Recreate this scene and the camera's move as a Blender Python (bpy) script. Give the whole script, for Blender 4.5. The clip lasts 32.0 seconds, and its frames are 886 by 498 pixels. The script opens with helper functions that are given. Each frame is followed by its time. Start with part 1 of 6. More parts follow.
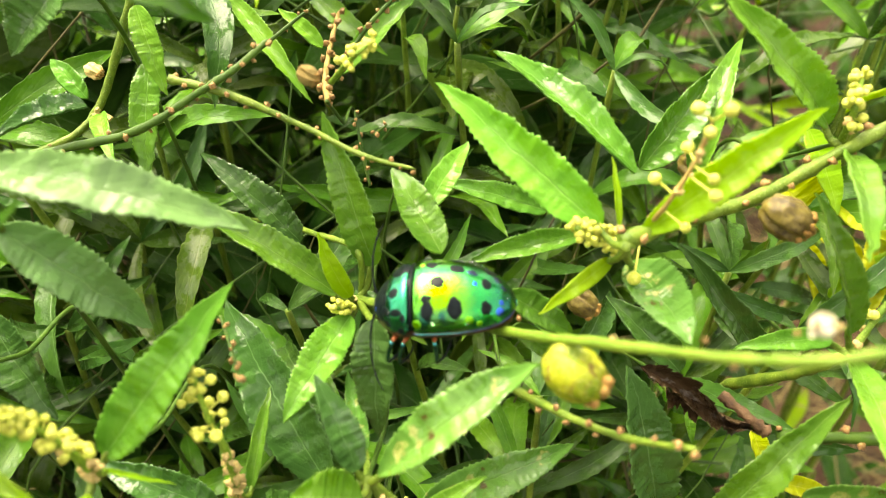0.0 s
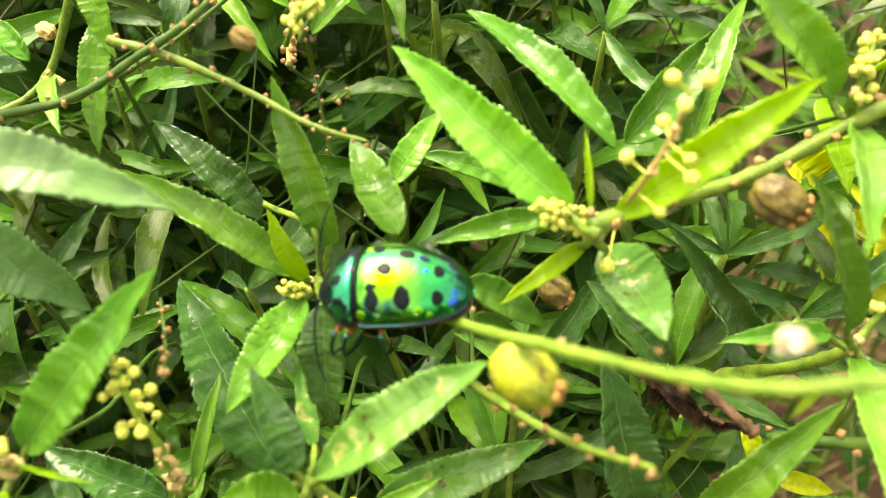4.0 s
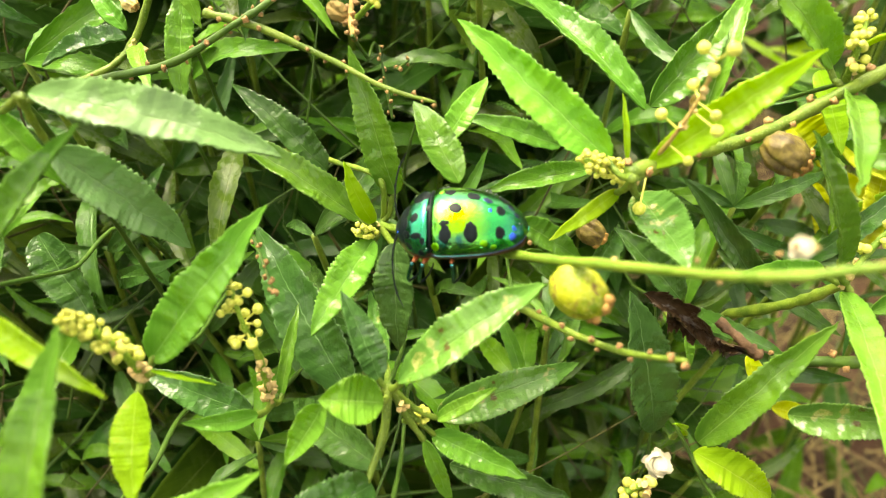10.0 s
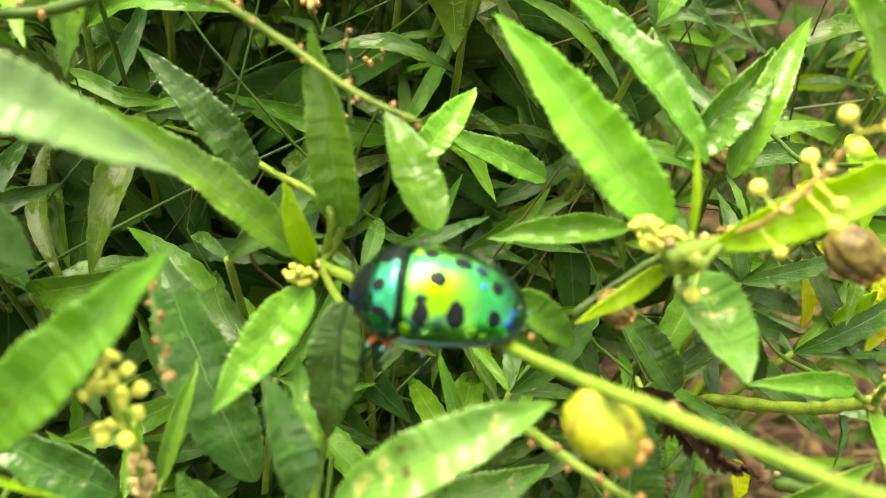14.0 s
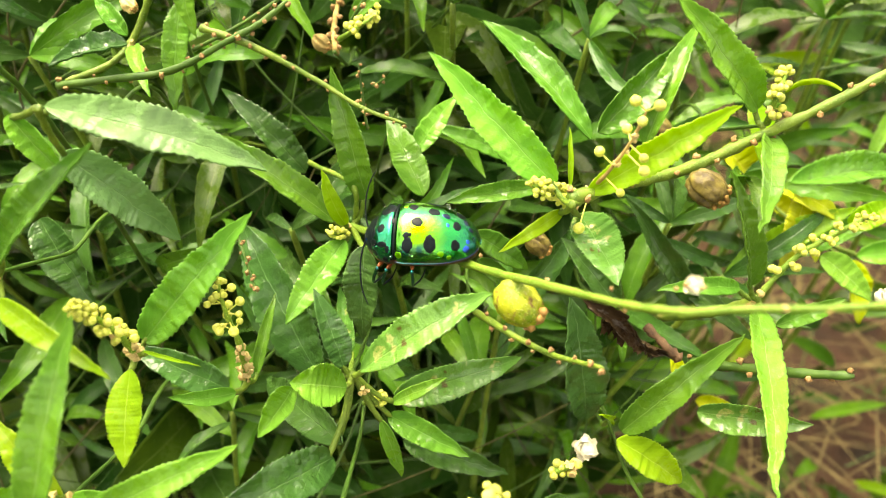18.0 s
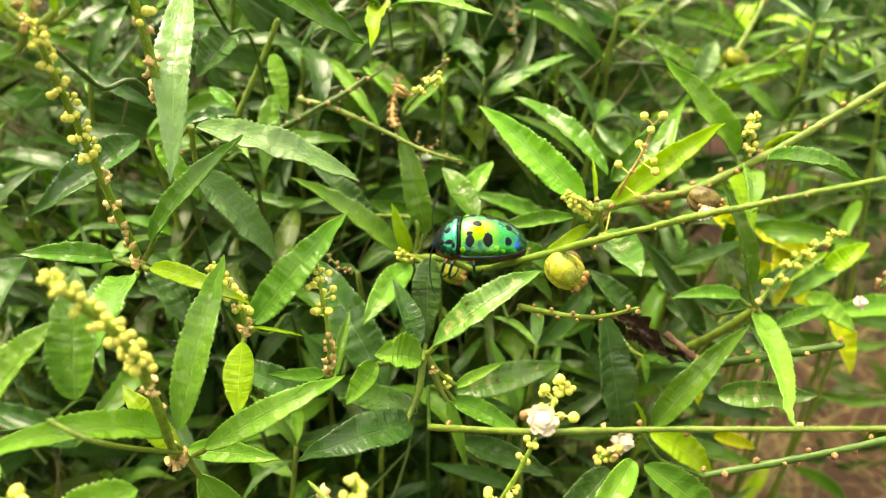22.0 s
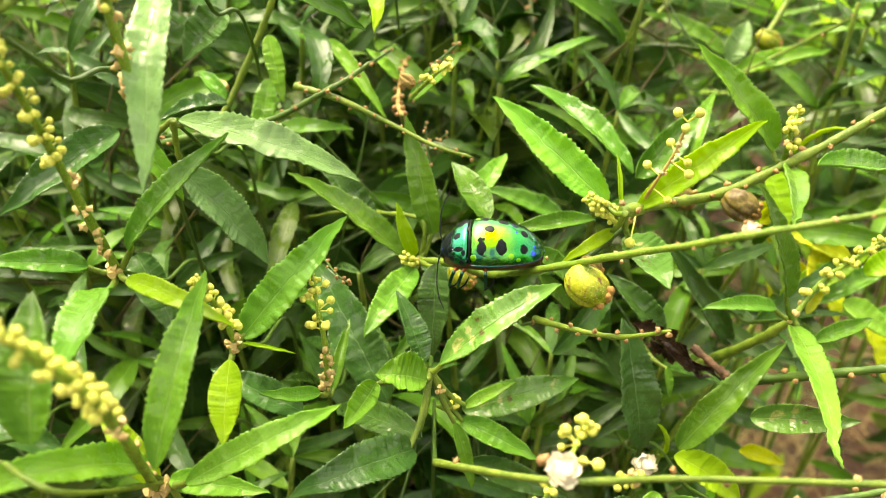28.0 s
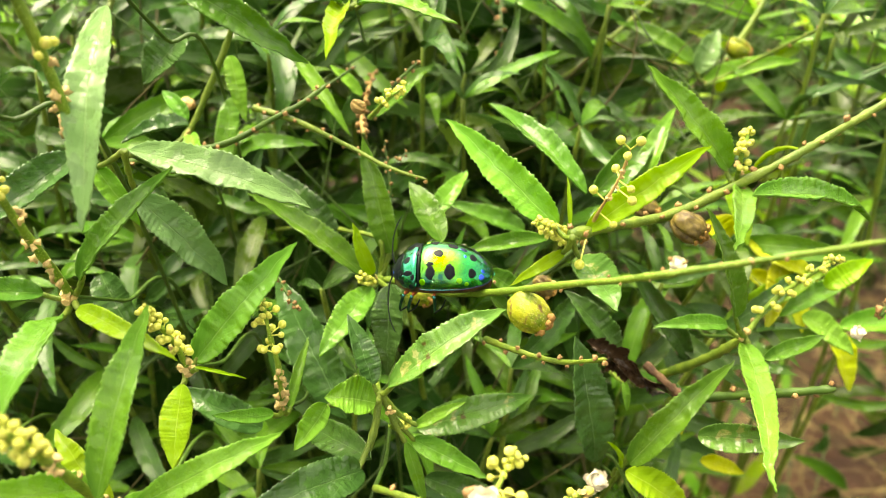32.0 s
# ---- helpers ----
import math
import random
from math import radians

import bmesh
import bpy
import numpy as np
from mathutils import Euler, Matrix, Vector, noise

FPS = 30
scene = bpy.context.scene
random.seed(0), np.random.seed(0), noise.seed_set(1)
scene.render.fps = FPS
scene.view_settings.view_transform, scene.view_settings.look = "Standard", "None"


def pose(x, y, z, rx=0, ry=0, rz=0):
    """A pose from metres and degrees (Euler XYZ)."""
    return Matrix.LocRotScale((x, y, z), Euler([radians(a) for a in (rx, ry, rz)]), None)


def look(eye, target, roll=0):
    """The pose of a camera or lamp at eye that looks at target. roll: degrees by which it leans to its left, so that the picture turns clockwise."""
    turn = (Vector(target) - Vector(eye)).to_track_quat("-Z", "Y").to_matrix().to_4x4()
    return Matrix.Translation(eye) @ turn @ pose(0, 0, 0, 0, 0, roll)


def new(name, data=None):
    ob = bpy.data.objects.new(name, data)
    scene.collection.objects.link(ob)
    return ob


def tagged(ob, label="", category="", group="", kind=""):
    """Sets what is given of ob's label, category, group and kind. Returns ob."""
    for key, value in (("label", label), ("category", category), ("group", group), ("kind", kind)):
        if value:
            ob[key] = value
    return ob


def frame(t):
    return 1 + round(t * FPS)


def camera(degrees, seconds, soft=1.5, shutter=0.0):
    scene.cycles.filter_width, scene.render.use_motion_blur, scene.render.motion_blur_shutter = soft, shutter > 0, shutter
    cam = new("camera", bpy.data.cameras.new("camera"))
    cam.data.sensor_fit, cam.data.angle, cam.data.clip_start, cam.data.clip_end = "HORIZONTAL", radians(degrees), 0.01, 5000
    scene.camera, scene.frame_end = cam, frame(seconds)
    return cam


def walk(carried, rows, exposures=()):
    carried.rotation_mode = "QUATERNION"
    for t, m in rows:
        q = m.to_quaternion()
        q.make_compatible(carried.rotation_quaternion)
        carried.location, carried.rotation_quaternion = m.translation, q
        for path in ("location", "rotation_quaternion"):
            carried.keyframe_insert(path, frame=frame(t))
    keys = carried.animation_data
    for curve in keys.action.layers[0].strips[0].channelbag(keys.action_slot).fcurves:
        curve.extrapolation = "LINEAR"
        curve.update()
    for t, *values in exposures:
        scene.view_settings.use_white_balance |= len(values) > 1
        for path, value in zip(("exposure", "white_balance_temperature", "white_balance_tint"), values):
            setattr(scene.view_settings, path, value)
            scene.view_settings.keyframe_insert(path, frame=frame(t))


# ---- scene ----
cam = camera(59.51, 32.0, soft=0.9)
cam.data.dof.use_dof = True
cam.data.dof.focus_distance, cam.data.dof.aperture_fstop = 0.096, 28.0
ROWS = [
    (0, -0.00001, -0.00002, 0.25997, 51.96, 0.02, 0.00),
    (0.5, 0.00090, 0.00118, 0.25915, 51.13, 0.21, 1.13),
    (1, 0.00313, 0.00238, 0.25816, 50.71, 0.20, 1.47),
    (1.5, 0.00791, 0.00532, 0.25726, 50.10, 0.68, 2.25),
    (2, 0.00841, 0.00606, 0.25680, 49.65, 0.39, 1.82),
    (2.5, 0.00812, 0.00530, 0.25745, 50.09, 0.72, 1.99),
    (3, 0.00826, 0.00523, 0.25745, 50.20, 0.36, 1.87),
    (3.5, 0.00757, 0.00599, 0.25703, 49.32, 0.81, 2.19),
    (5.5, 0.00342, 0.00718, 0.25782, 48.93, 0.08, 1.14),
    (6, 0.00211, 0.00570, 0.25774, 48.87, -0.18, 1.06),
    (6.5, 0.00197, 0.00537, 0.25812, 48.37, 0.05, 1.18),
    (7, -0.00033, 0.00385, 0.25920, 48.17, 0.11, 1.27),
    (7.5, 0.00038, 0.00408, 0.25793, 48.40, -0.17, 1.29),
    (8, -0.00043, 0.00395, 0.25820, 48.26, -0.13, 1.35),
    (8.5, 0.00150, 0.00410, 0.25666, 48.34, -0.26, 1.37),
    (9, 0.00085, 0.00221, 0.25771, 47.91, -0.22, 1.28),
    (9.5, -0.00108, -0.00112, 0.26067, 47.65, -0.05, 1.53),
    (10, -0.00008, -0.00526, 0.26257, 47.54, -0.01, 1.62),
    (10.5, 0.00234, -0.00555, 0.26554, 47.60, -0.05, 1.58),
    (11, 0.00666, 0.00307, 0.26550, 49.12, -0.28, 1.36),
    (11.5, 0.00257, 0.00757, 0.26409, 49.37, -1.15, 0.85),
    (12, 0.00125, 0.01377, 0.26477, 47.49, -3.93, 0.95),
    (12.5, -0.00812, 0.01392, 0.26027, 47.63, -7.78, -0.10),
    (13, -0.00967, 0.01594, 0.25443, 46.89, -9.17, 0.62),
    (13.5, -0.00810, 0.01696, 0.25456, 46.12, -9.55, 0.86),
    (14, -0.00672, 0.01594, 0.25388, 45.28, -10.21, 1.04),
    (14.5, -0.00879, 0.01488, 0.25447, 44.69, -10.93, 1.17),
    (16.5, -0.00154, -0.00050, 0.26436, 43.72, -3.55, 2.38),
    (17, 0.00127, -0.00068, 0.26717, 44.17, -3.51, 2.14),
    (17.5, 0.00020, -0.00628, 0.27030, 44.00, -3.46, 2.27),
    (18, 0.00134, -0.01024, 0.27364, 45.11, -3.42, 2.26),
    (18.5, -0.00177, -0.01876, 0.27661, 49.24, -2.55, 0.98),
    (19, -0.00274, -0.02218, 0.27678, 53.38, -2.39, 1.04),
    (19.5, -0.00079, -0.02941, 0.27348, 55.21, -2.58, 1.02),
    (20, -0.00710, -0.04087, 0.27215, 58.50, -2.66, 1.09),
    (20.5, -0.00418, -0.03968, 0.27213, 60.35, -2.52, 1.13),
    (21, -0.00607, -0.04096, 0.26295, 61.15, -3.00, 0.76),
    (21.5, -0.00472, -0.04180, 0.26112, 61.07, -3.04, 0.75),
    (22, -0.00678, -0.04375, 0.26315, 61.16, -3.10, 0.76),
    (22.5, -0.00773, -0.05814, 0.26865, 61.31, -3.07, 0.59),
    (23, -0.01170, -0.07168, 0.28082, 61.48, -2.74, 0.79),
    (23.5, -0.00836, -0.06988, 0.27676, 61.52, -2.90, 0.86),
    (24, -0.00667, -0.05935, 0.27309, 61.61, -3.08, 1.29),
    (24.5, -0.01096, -0.05611, 0.27036, 61.95, -3.01, 1.24),
    (25, -0.01372, -0.04805, 0.26594, 61.97, -3.17, 1.34),
    (25.5, -0.01326, -0.04618, 0.26495, 61.34, -3.20, 1.44),
    (26, -0.01176, -0.04536, 0.26415, 60.86, -3.27, 1.57),
    (26.5, -0.00661, -0.03970, 0.26412, 60.30, -3.13, 1.70),
    (28.5, -0.00710, -0.03235, 0.26212, 58.65, -3.33, 1.52),
    (29, -0.00702, -0.03232, 0.26299, 58.49, -3.28, 1.56),
    (29.5, -0.00708, -0.03222, 0.26280, 58.40, -3.25, 1.63),
    (30, -0.00580, -0.03063, 0.26223, 58.23, -3.28, 1.66),
    (30.5, -0.00828, -0.03133, 0.26098, 58.17, -3.41, 1.53),
    (31, -0.00673, -0.03149, 0.26287, 58.08, -3.33, 1.69),
    (31.5, -0.00321, -0.02762, 0.26523, 57.88, -3.07, 1.85),
    (32, 0.00022, -0.03112, 0.26817, 57.75, -2.84, 1.95),
]
walk(cam, [(t, pose(x, y, z, a, b, c)) for t, x, y, z, a, b, c in ROWS],
     exposures=[(0.0, 2.34, 8700, 6), (18.0, 2.34, 8700, 6), (20.0, 2.20, 8900, 9), (23.0, 2.16, 9000, 10), (27.0, 2.21, 8900, 9), (32.0, 2.22, 8900, 8)])

# ---- light ----
world = bpy.data.worlds.new("sky")
scene.world = world
world.use_nodes = True
sky = world.node_tree.nodes.new("ShaderNodeTexSky")
sky.sky_type = "NISHITA"
sky.sun_disc = False
sky.sun_elevation, sky.sun_rotation = radians(62), radians(-35)
sky.air_density, sky.dust_density, sky.ozone_density = 1.0, 6.0, 1.0
back = world.node_tree.nodes["Background"]
back.inputs["Strength"].default_value = 0.15
cloud = world.node_tree.nodes.new("ShaderNodeHueSaturation")
cloud.inputs["Saturation"].default_value = 0.3
world.node_tree.links.new(sky.outputs["Color"], cloud.inputs["Color"])
world.node_tree.links.new(cloud.outputs["Color"], back.inputs["Color"])
sun = new("sun", bpy.data.lights.new("sun", "SUN"))
sun.data.energy, sun.data.angle, sun.data.color = 0.8, radians(40), (1.0, 0.97, 0.9)
sun.matrix_world = look((-0.35, 0.2, 1.2), (0.05, 0.1, 0.2))


# ---- materials ----
def material(name):
    m = bpy.data.materials.new(name)
    m.use_nodes = True
    nt = m.node_tree
    return m, nt, nt.nodes["Principled BSDF"]


def add(nt, kind, **values):
    node = nt.nodes.new(kind)
    for key, value in values.items():
        node.inputs[key].default_value = value
    return node


def noise_of(nt, coords, scale, detail=4.0, rough=0.6):
    n = add(nt, "ShaderNodeTexNoise", Scale=scale, Detail=detail, Roughness=rough)
    nt.links.new(coords, n.inputs["Vector"])
    return n.outputs["Fac"]


def calc(nt, op, a, b=0.0, c=0.0):
    n = nt.nodes.new("ShaderNodeMath")
    n.operation = op
    for slot, value in zip(n.inputs, (a, b, c)):
        if isinstance(value, (int, float)):
            slot.default_value = value
        else:
            nt.links.new(value, slot)
    return n.outputs[0]


def mixed(nt, fac, a, b):
    n = nt.nodes.new("ShaderNodeMix")
    n.data_type = "RGBA"
    for slot, value in ((n.inputs[0], fac), (n.inputs[6], a), (n.inputs[7], b)):
        if isinstance(value, (int, float)):
            slot.default_value = value
        elif isinstance(value, tuple):
            slot.default_value = (*value, 1)
        else:
            nt.links.new(value, slot)
    return n.outputs[2]


def ramp(nt, fac, low, high):
    n = add(nt, "ShaderNodeMapRange")
    nt.links.new(fac, n.inputs["Value"])
    n.inputs["From Min"].default_value, n.inputs["From Max"].default_value = low, high
    return n.outputs["Result"]


def leaf_material(name, dark, light, rib, through_colour, gloss=0.3, through_part=0.3, spots=0.0, grain=1.0, island=False, shine=0.42, bloom=0.1):
    """A thin wet blade with midrib, side veins, grain and a little light through it."""
    m, nt, bsdf = material(name)
    links, nodes = nt.links, nt.nodes
    tc = nodes.new("ShaderNodeTexCoord")
    lot = nodes.new("ShaderNodeNewGeometry").outputs["Random Per Island"] if island else nodes.new("ShaderNodeObjectInfo").outputs["Random"]
    sep = nodes.new("ShaderNodeSeparateXYZ")
    links.new(tc.outputs["UV"], sep.inputs[0])
    u, v = sep.outputs[0], sep.outputs[1]
    across = calc(nt, "ABSOLUTE", calc(nt, "SUBTRACT", v, 0.5))
    coarse = noise_of(nt, tc.outputs["Object"], 160 * grain, 3)
    fine = noise_of(nt, tc.outputs["Object"], 900 * grain, 5, 0.7)
    wob = calc(nt, "MULTIPLY", coarse, 2.5)
    phase = calc(nt, "ADD", calc(nt, "SUBTRACT", calc(nt, "MULTIPLY", u, 75.0), calc(nt, "MULTIPLY", across, 42.0)), wob)
    vein = calc(nt, "POWER", calc(nt, "MULTIPLY_ADD", calc(nt, "SINE", phase), 0.5, 0.5), 6.0)
    blister = noise_of(nt, tc.outputs["Object"], 420 * grain, 3, 0.6)
    mid = ramp(nt, across, 0.020, 0.006)
    margin = ramp(nt, across, 0.474, 0.495)
    tone = ramp(nt, calc(nt, "ADD", calc(nt, "ADD", calc(nt, "MULTIPLY", coarse, 0.6), calc(nt, "MULTIPLY", blister, 0.25)), calc(nt, "MULTIPLY", fine, 0.3)), 0.40, 0.74)
    film = calc(nt, "ADD", calc(nt, "MULTIPLY", noise_of(nt, tc.outputs["Object"], 140 * grain, 2, 0.4), 0.55), calc(nt, "MULTIPLY", noise_of(nt, tc.outputs["Object"], 620 * grain, 3, 0.6), 0.45))
    wet = ramp(nt, film, 0.51, 0.535)
    colour = mixed(nt, tone, dark, light)
    colour = mixed(nt, calc(nt, "MULTIPLY", calc(nt, "SUBTRACT", 1.0, wet), bloom), colour, (0.20, 0.40, 0.14))
    colour = mixed(nt, calc(nt, "MULTIPLY", vein, 0.06), colour, rib)
    colour = mixed(nt, calc(nt, "MULTIPLY", mid, 0.55), colour, rib)
    colour = mixed(nt, calc(nt, "MULTIPLY", margin, 0.3), colour, rib)
    if not island:
        pit = add(nt, "ShaderNodeTexVoronoi", Scale=150.0 * grain)
        links.new(tc.outputs["Object"], pit.inputs["Vector"])
        tint = nodes.new("ShaderNodeSeparateColor")
        links.new(pit.outputs["Color"], tint.inputs["Color"])
        rare = ramp(nt, tint.outputs["Red"], 0.74, 0.76)
        colour = mixed(nt, calc(nt, "MULTIPLY", calc(nt, "MULTIPLY", ramp(nt, pit.outputs["Distance"], 0.16, 0.07), rare), 0.5), colour, (0.30, 0.34, 0.05))
        colour = mixed(nt, calc(nt, "MULTIPLY", ramp(nt, pit.outputs["Distance"], 0.075, 0.055), rare), colour, (0.03, 0.018, 0.008))
    if spots:
        blot = ramp(nt, noise_of(nt, tc.outputs["Object"], 620 * grain, 3), 0.60, 0.66)
        colour = mixed(nt, calc(nt, "MULTIPLY", blot, spots), colour, (0.30, 0.34, 0.09))
        rust = ramp(nt, noise_of(nt, tc.outputs["Object"], 240 * grain, 4, 0.75), 0.66, 0.71)
        colour = mixed(nt, calc(nt, "MULTIPLY", rust, spots), colour, (0.09, 0.045, 0.015))
    hsv = nodes.new("ShaderNodeHueSaturation")
    links.new(colour, hsv.inputs["Color"])
    hue = nodes.new("ShaderNodeMapRange")
    links.new(lot, hue.inputs["Value"])
    hue.inputs["To Min"].default_value, hue.inputs["To Max"].default_value = 0.488, 0.507
    links.new(hue.outputs["Result"], hsv.inputs["Hue"])
    val = nodes.new("ShaderNodeMapRange")
    links.new(calc(nt, "FRACT", calc(nt, "MULTIPLY", lot, 7.31)), val.inputs["Value"])
    val.inputs["To Min"].default_value, val.inputs["To Max"].default_value = 0.8, 1.2
    links.new(val.outputs["Result"], hsv.inputs["Value"])
    links.new(hsv.outputs["Color"], bsdf.inputs["Base Color"])
    rough = calc(nt, "MULTIPLY_ADD", calc(nt, "SUBTRACT", 1.0, wet), 0.26, gloss)
    links.new(calc(nt, "MULTIPLY_ADD", wet, 1.1 * shine, 0.12 * shine), bsdf.inputs["Specular IOR Level"])
    bump = nodes.new("ShaderNodeBump")
    bump.inputs["Strength"].default_value, bump.inputs["Distance"].default_value = 0.6, 0.0004
    height = calc(nt, "SUBTRACT", calc(nt, "ADD", calc(nt, "MULTIPLY", fine, 0.85), calc(nt, "MULTIPLY", blister, 0.95)), calc(nt, "ADD", calc(nt, "MULTIPLY", vein, 0.08), calc(nt, "MULTIPLY", mid, 0.45)))
    bead = add(nt, "ShaderNodeTexVoronoi", Scale=1100.0 * grain)
    links.new(tc.outputs["Object"], bead.inputs["Vector"])
    some = ramp(nt, noise_of(nt, tc.outputs["Object"], 240 * grain, 2), 0.56, 0.64)
    drop = calc(nt, "MULTIPLY", ramp(nt, bead.outputs["Distance"], 0.42, 0.18), some)
    flat = calc(nt, "SUBTRACT", 1.0, calc(nt, "MULTIPLY", wet, 0.4))
    height = calc(nt, "ADD", calc(nt, "MULTIPLY", height, flat), calc(nt, "ADD", calc(nt, "MULTIPLY", drop, 0.16), calc(nt, "MULTIPLY", wet, 0.25)))
    rough = calc(nt, "MULTIPLY", rough, calc(nt, "SUBTRACT", 1.0, calc(nt, "MULTIPLY", drop, 0.6)))
    links.new(rough, bsdf.inputs["Roughness"])
    links.new(height, bump.inputs["Height"])
    links.new(bump.outputs["Normal"], bsdf.inputs["Normal"])
    glow = nodes.new("ShaderNodeBsdfTranslucent")
    links.new(mixed(nt, 0.65, hsv.outputs["Color"], through_colour), glow.inputs["Color"])
    mix = nodes.new("ShaderNodeMixShader")
    mix.inputs[0].default_value = through_part
    links.new(bsdf.outputs[0], mix.inputs[1])
    links.new(glow.outputs[0], mix.inputs[2])
    links.new(mix.outputs[0], nodes["Material Output"].inputs["Surface"])
    return m


def plain_material(name, a, b, scale=300.0, rough=0.5, bump=0.4, metal=0.0, dots=None, depth=0.0003, stain=None):
    """Two mottled colours with fine relief; dots adds pale specks, stain brown blotches."""
    m, nt, bsdf = material(name)
    tc = nt.nodes.new("ShaderNodeTexCoord")
    info = nt.nodes.new("ShaderNodeObjectInfo")
    n = noise_of(nt, tc.outputs["Object"], scale, 5, 0.65)
    colour = mixed(nt, ramp(nt, n, 0.35, 0.68), a, b)
    if dots:
        vor = add(nt, "ShaderNodeTexVoronoi", Scale=scale * 8)
        nt.links.new(tc.outputs["Object"], vor.inputs["Vector"])
        colour = mixed(nt, ramp(nt, vor.outputs["Distance"], 0.28, 0.18), colour, dots)
    if stain:
        colour = mixed(nt, ramp(nt, noise_of(nt, tc.outputs["Object"], scale * 1.7, 4, 0.6), 0.54, 0.66), colour, stain)
    hsv = nt.nodes.new("ShaderNodeHueSaturation")
    nt.links.new(colour, hsv.inputs["Color"])
    val = nt.nodes.new("ShaderNodeMapRange")
    nt.links.new(info.outputs["Random"], val.inputs["Value"])
    val.inputs["To Min"].default_value, val.inputs["To Max"].default_value = 0.8, 1.2
    nt.links.new(val.outputs["Result"], hsv.inputs["Value"])
    nt.links.new(hsv.outputs["Color"], bsdf.inputs["Base Color"])
    bsdf.inputs["Roughness"].default_value, bsdf.inputs["Metallic"].default_value = rough, metal
    bsdf.inputs["Specular IOR Level"].default_value = 0.3
    bm = nt.nodes.new("ShaderNodeBump")
    bm.inputs["Strength"].default_value, bm.inputs["Distance"].default_value = bump, depth
    relief = noise_of(nt, tc.outputs["Object"], scale * 3, 4, 0.7)
    if dots:
        relief = calc(nt, "ADD", relief, calc(nt, "MULTIPLY", ramp(nt, vor.outputs["Distance"], 0.4, 0.15), 0.6))
    nt.links.new(relief, bm.inputs["Height"])
    nt.links.new(bm.outputs["Normal"], bsdf.inputs["Normal"])
    return m


LOOKS = {
    "bright": ("young_leaf", (0.085, 0.285, 0.012), (0.165, 0.41, 0.030), (0.36, 0.62, 0.17), (0.24, 0.58, 0.03), 0.22, 0.28),
    "lime": ("lime_leaf", (0.17, 0.37, 0.01), (0.27, 0.49, 0.02), (0.50, 0.64, 0.12), (0.6, 0.78, 0.03), 0.32, 0.4),
    "mid": ("leaf_green", (0.040, 0.150, 0.010), (0.095, 0.255, 0.018), (0.25, 0.44, 0.12), (0.22, 0.50, 0.015), 0.15, 0.24),
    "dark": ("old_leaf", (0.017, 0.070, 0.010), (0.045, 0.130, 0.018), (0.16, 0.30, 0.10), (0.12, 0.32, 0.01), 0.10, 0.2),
    "spotted": ("spotted_leaf", (0.05, 0.165, 0.018), (0.105, 0.265, 0.034), (0.2, 0.36, 0.10), (0.2, 0.46, 0.02), 0.17, 0.26, 0.95),
    "pale": ("pale_leaf", (0.090, 0.210, 0.060), (0.15, 0.29, 0.105), (0.28, 0.46, 0.17), (0.24, 0.50, 0.05), 0.14, 0.22),
    "yellow": ("yellow_leaf", (0.30, 0.42, 0.012), (0.44, 0.53, 0.03), (0.7, 0.68, 0.15), (0.85, 0.8, 0.05), 0.4, 0.4),
    "wet": ("wet_leaf", (0.022, 0.085, 0.014), (0.05, 0.145, 0.026), (0.18, 0.34, 0.12), (0.14, 0.36, 0.01), 0.09, 0.2),
    # olive carries the dimness inside the thicket in its own colour
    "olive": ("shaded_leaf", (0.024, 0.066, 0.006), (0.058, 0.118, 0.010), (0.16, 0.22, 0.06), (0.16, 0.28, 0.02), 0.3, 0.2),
    "matte": ("matte_leaf", (0.012, 0.045, 0.008), (0.028, 0.075, 0.014), (0.06, 0.12, 0.03), (0.06, 0.16, 0.01), 0.5, 0.1),
    "dead": ("dead_leaf", (0.014, 0.009, 0.004), (0.06, 0.037, 0.016), (0.09, 0.05, 0.03), (0.1, 0.05, 0.02), 0.3, 0.05),
}
BLOOM = {"pale": 0.36, "wet": 0.10, "bright": 0.16, "lime": 0.05, "yellow": 0.0, "dead": 0.0, "matte": 0.02, "spotted": 0.12, "dark": 0.06, "mid": 0.07, "olive": 0.0}
SHINE = {"bright": 0.5, "lime": 0.35, "yellow": 0.3, "pale": 0.4, "wet": 0.65, "matte": 0.15, "mid": 0.5, "dark": 0.55, "olive": 0.25}
LEAF = {key: leaf_material(*look_, bloom=BLOOM.get(key, 0.11), shine=SHINE.get(key, 0.75)) for key, look_ in LOOKS.items()}
STEM = plain_material("stem_green", (0.06, 0.12, 0.012), (0.17, 0.25, 0.03), 420, 0.45, 0.4, dots=(0.20, 0.28, 0.07))
LIME_STEM = plain_material("young_stem", (0.09, 0.19, 0.012), (0.21, 0.34, 0.04), 520, 0.45, 0.5, dots=(0.42, 0.55, 0.12))
DARK_STEM = plain_material("old_stem_green", (0.03, 0.075, 0.012), (0.07, 0.14, 0.02), 260, 0.4, 0.5)
DRY_STEM = plain_material("dry_stem", (0.030, 0.030, 0.008), (0.09, 0.085, 0.022), 300, 0.7, 0.8)
BROWN_STEM = plain_material("woody_stem", (0.20, 0.13, 0.035), (0.48, 0.36, 0.12), 300, 0.7, 0.8)
BUD = plain_material("flower_bud", (0.40, 0.48, 0.05), (0.72, 0.68, 0.18), 1.6, 0.5, 0.3, depth=0.0001)
STUB = plain_material("flower_stub", (0.17, 0.085, 0.03), (0.50, 0.31, 0.13), 2.0, 0.6, 0.4, depth=0.0001)
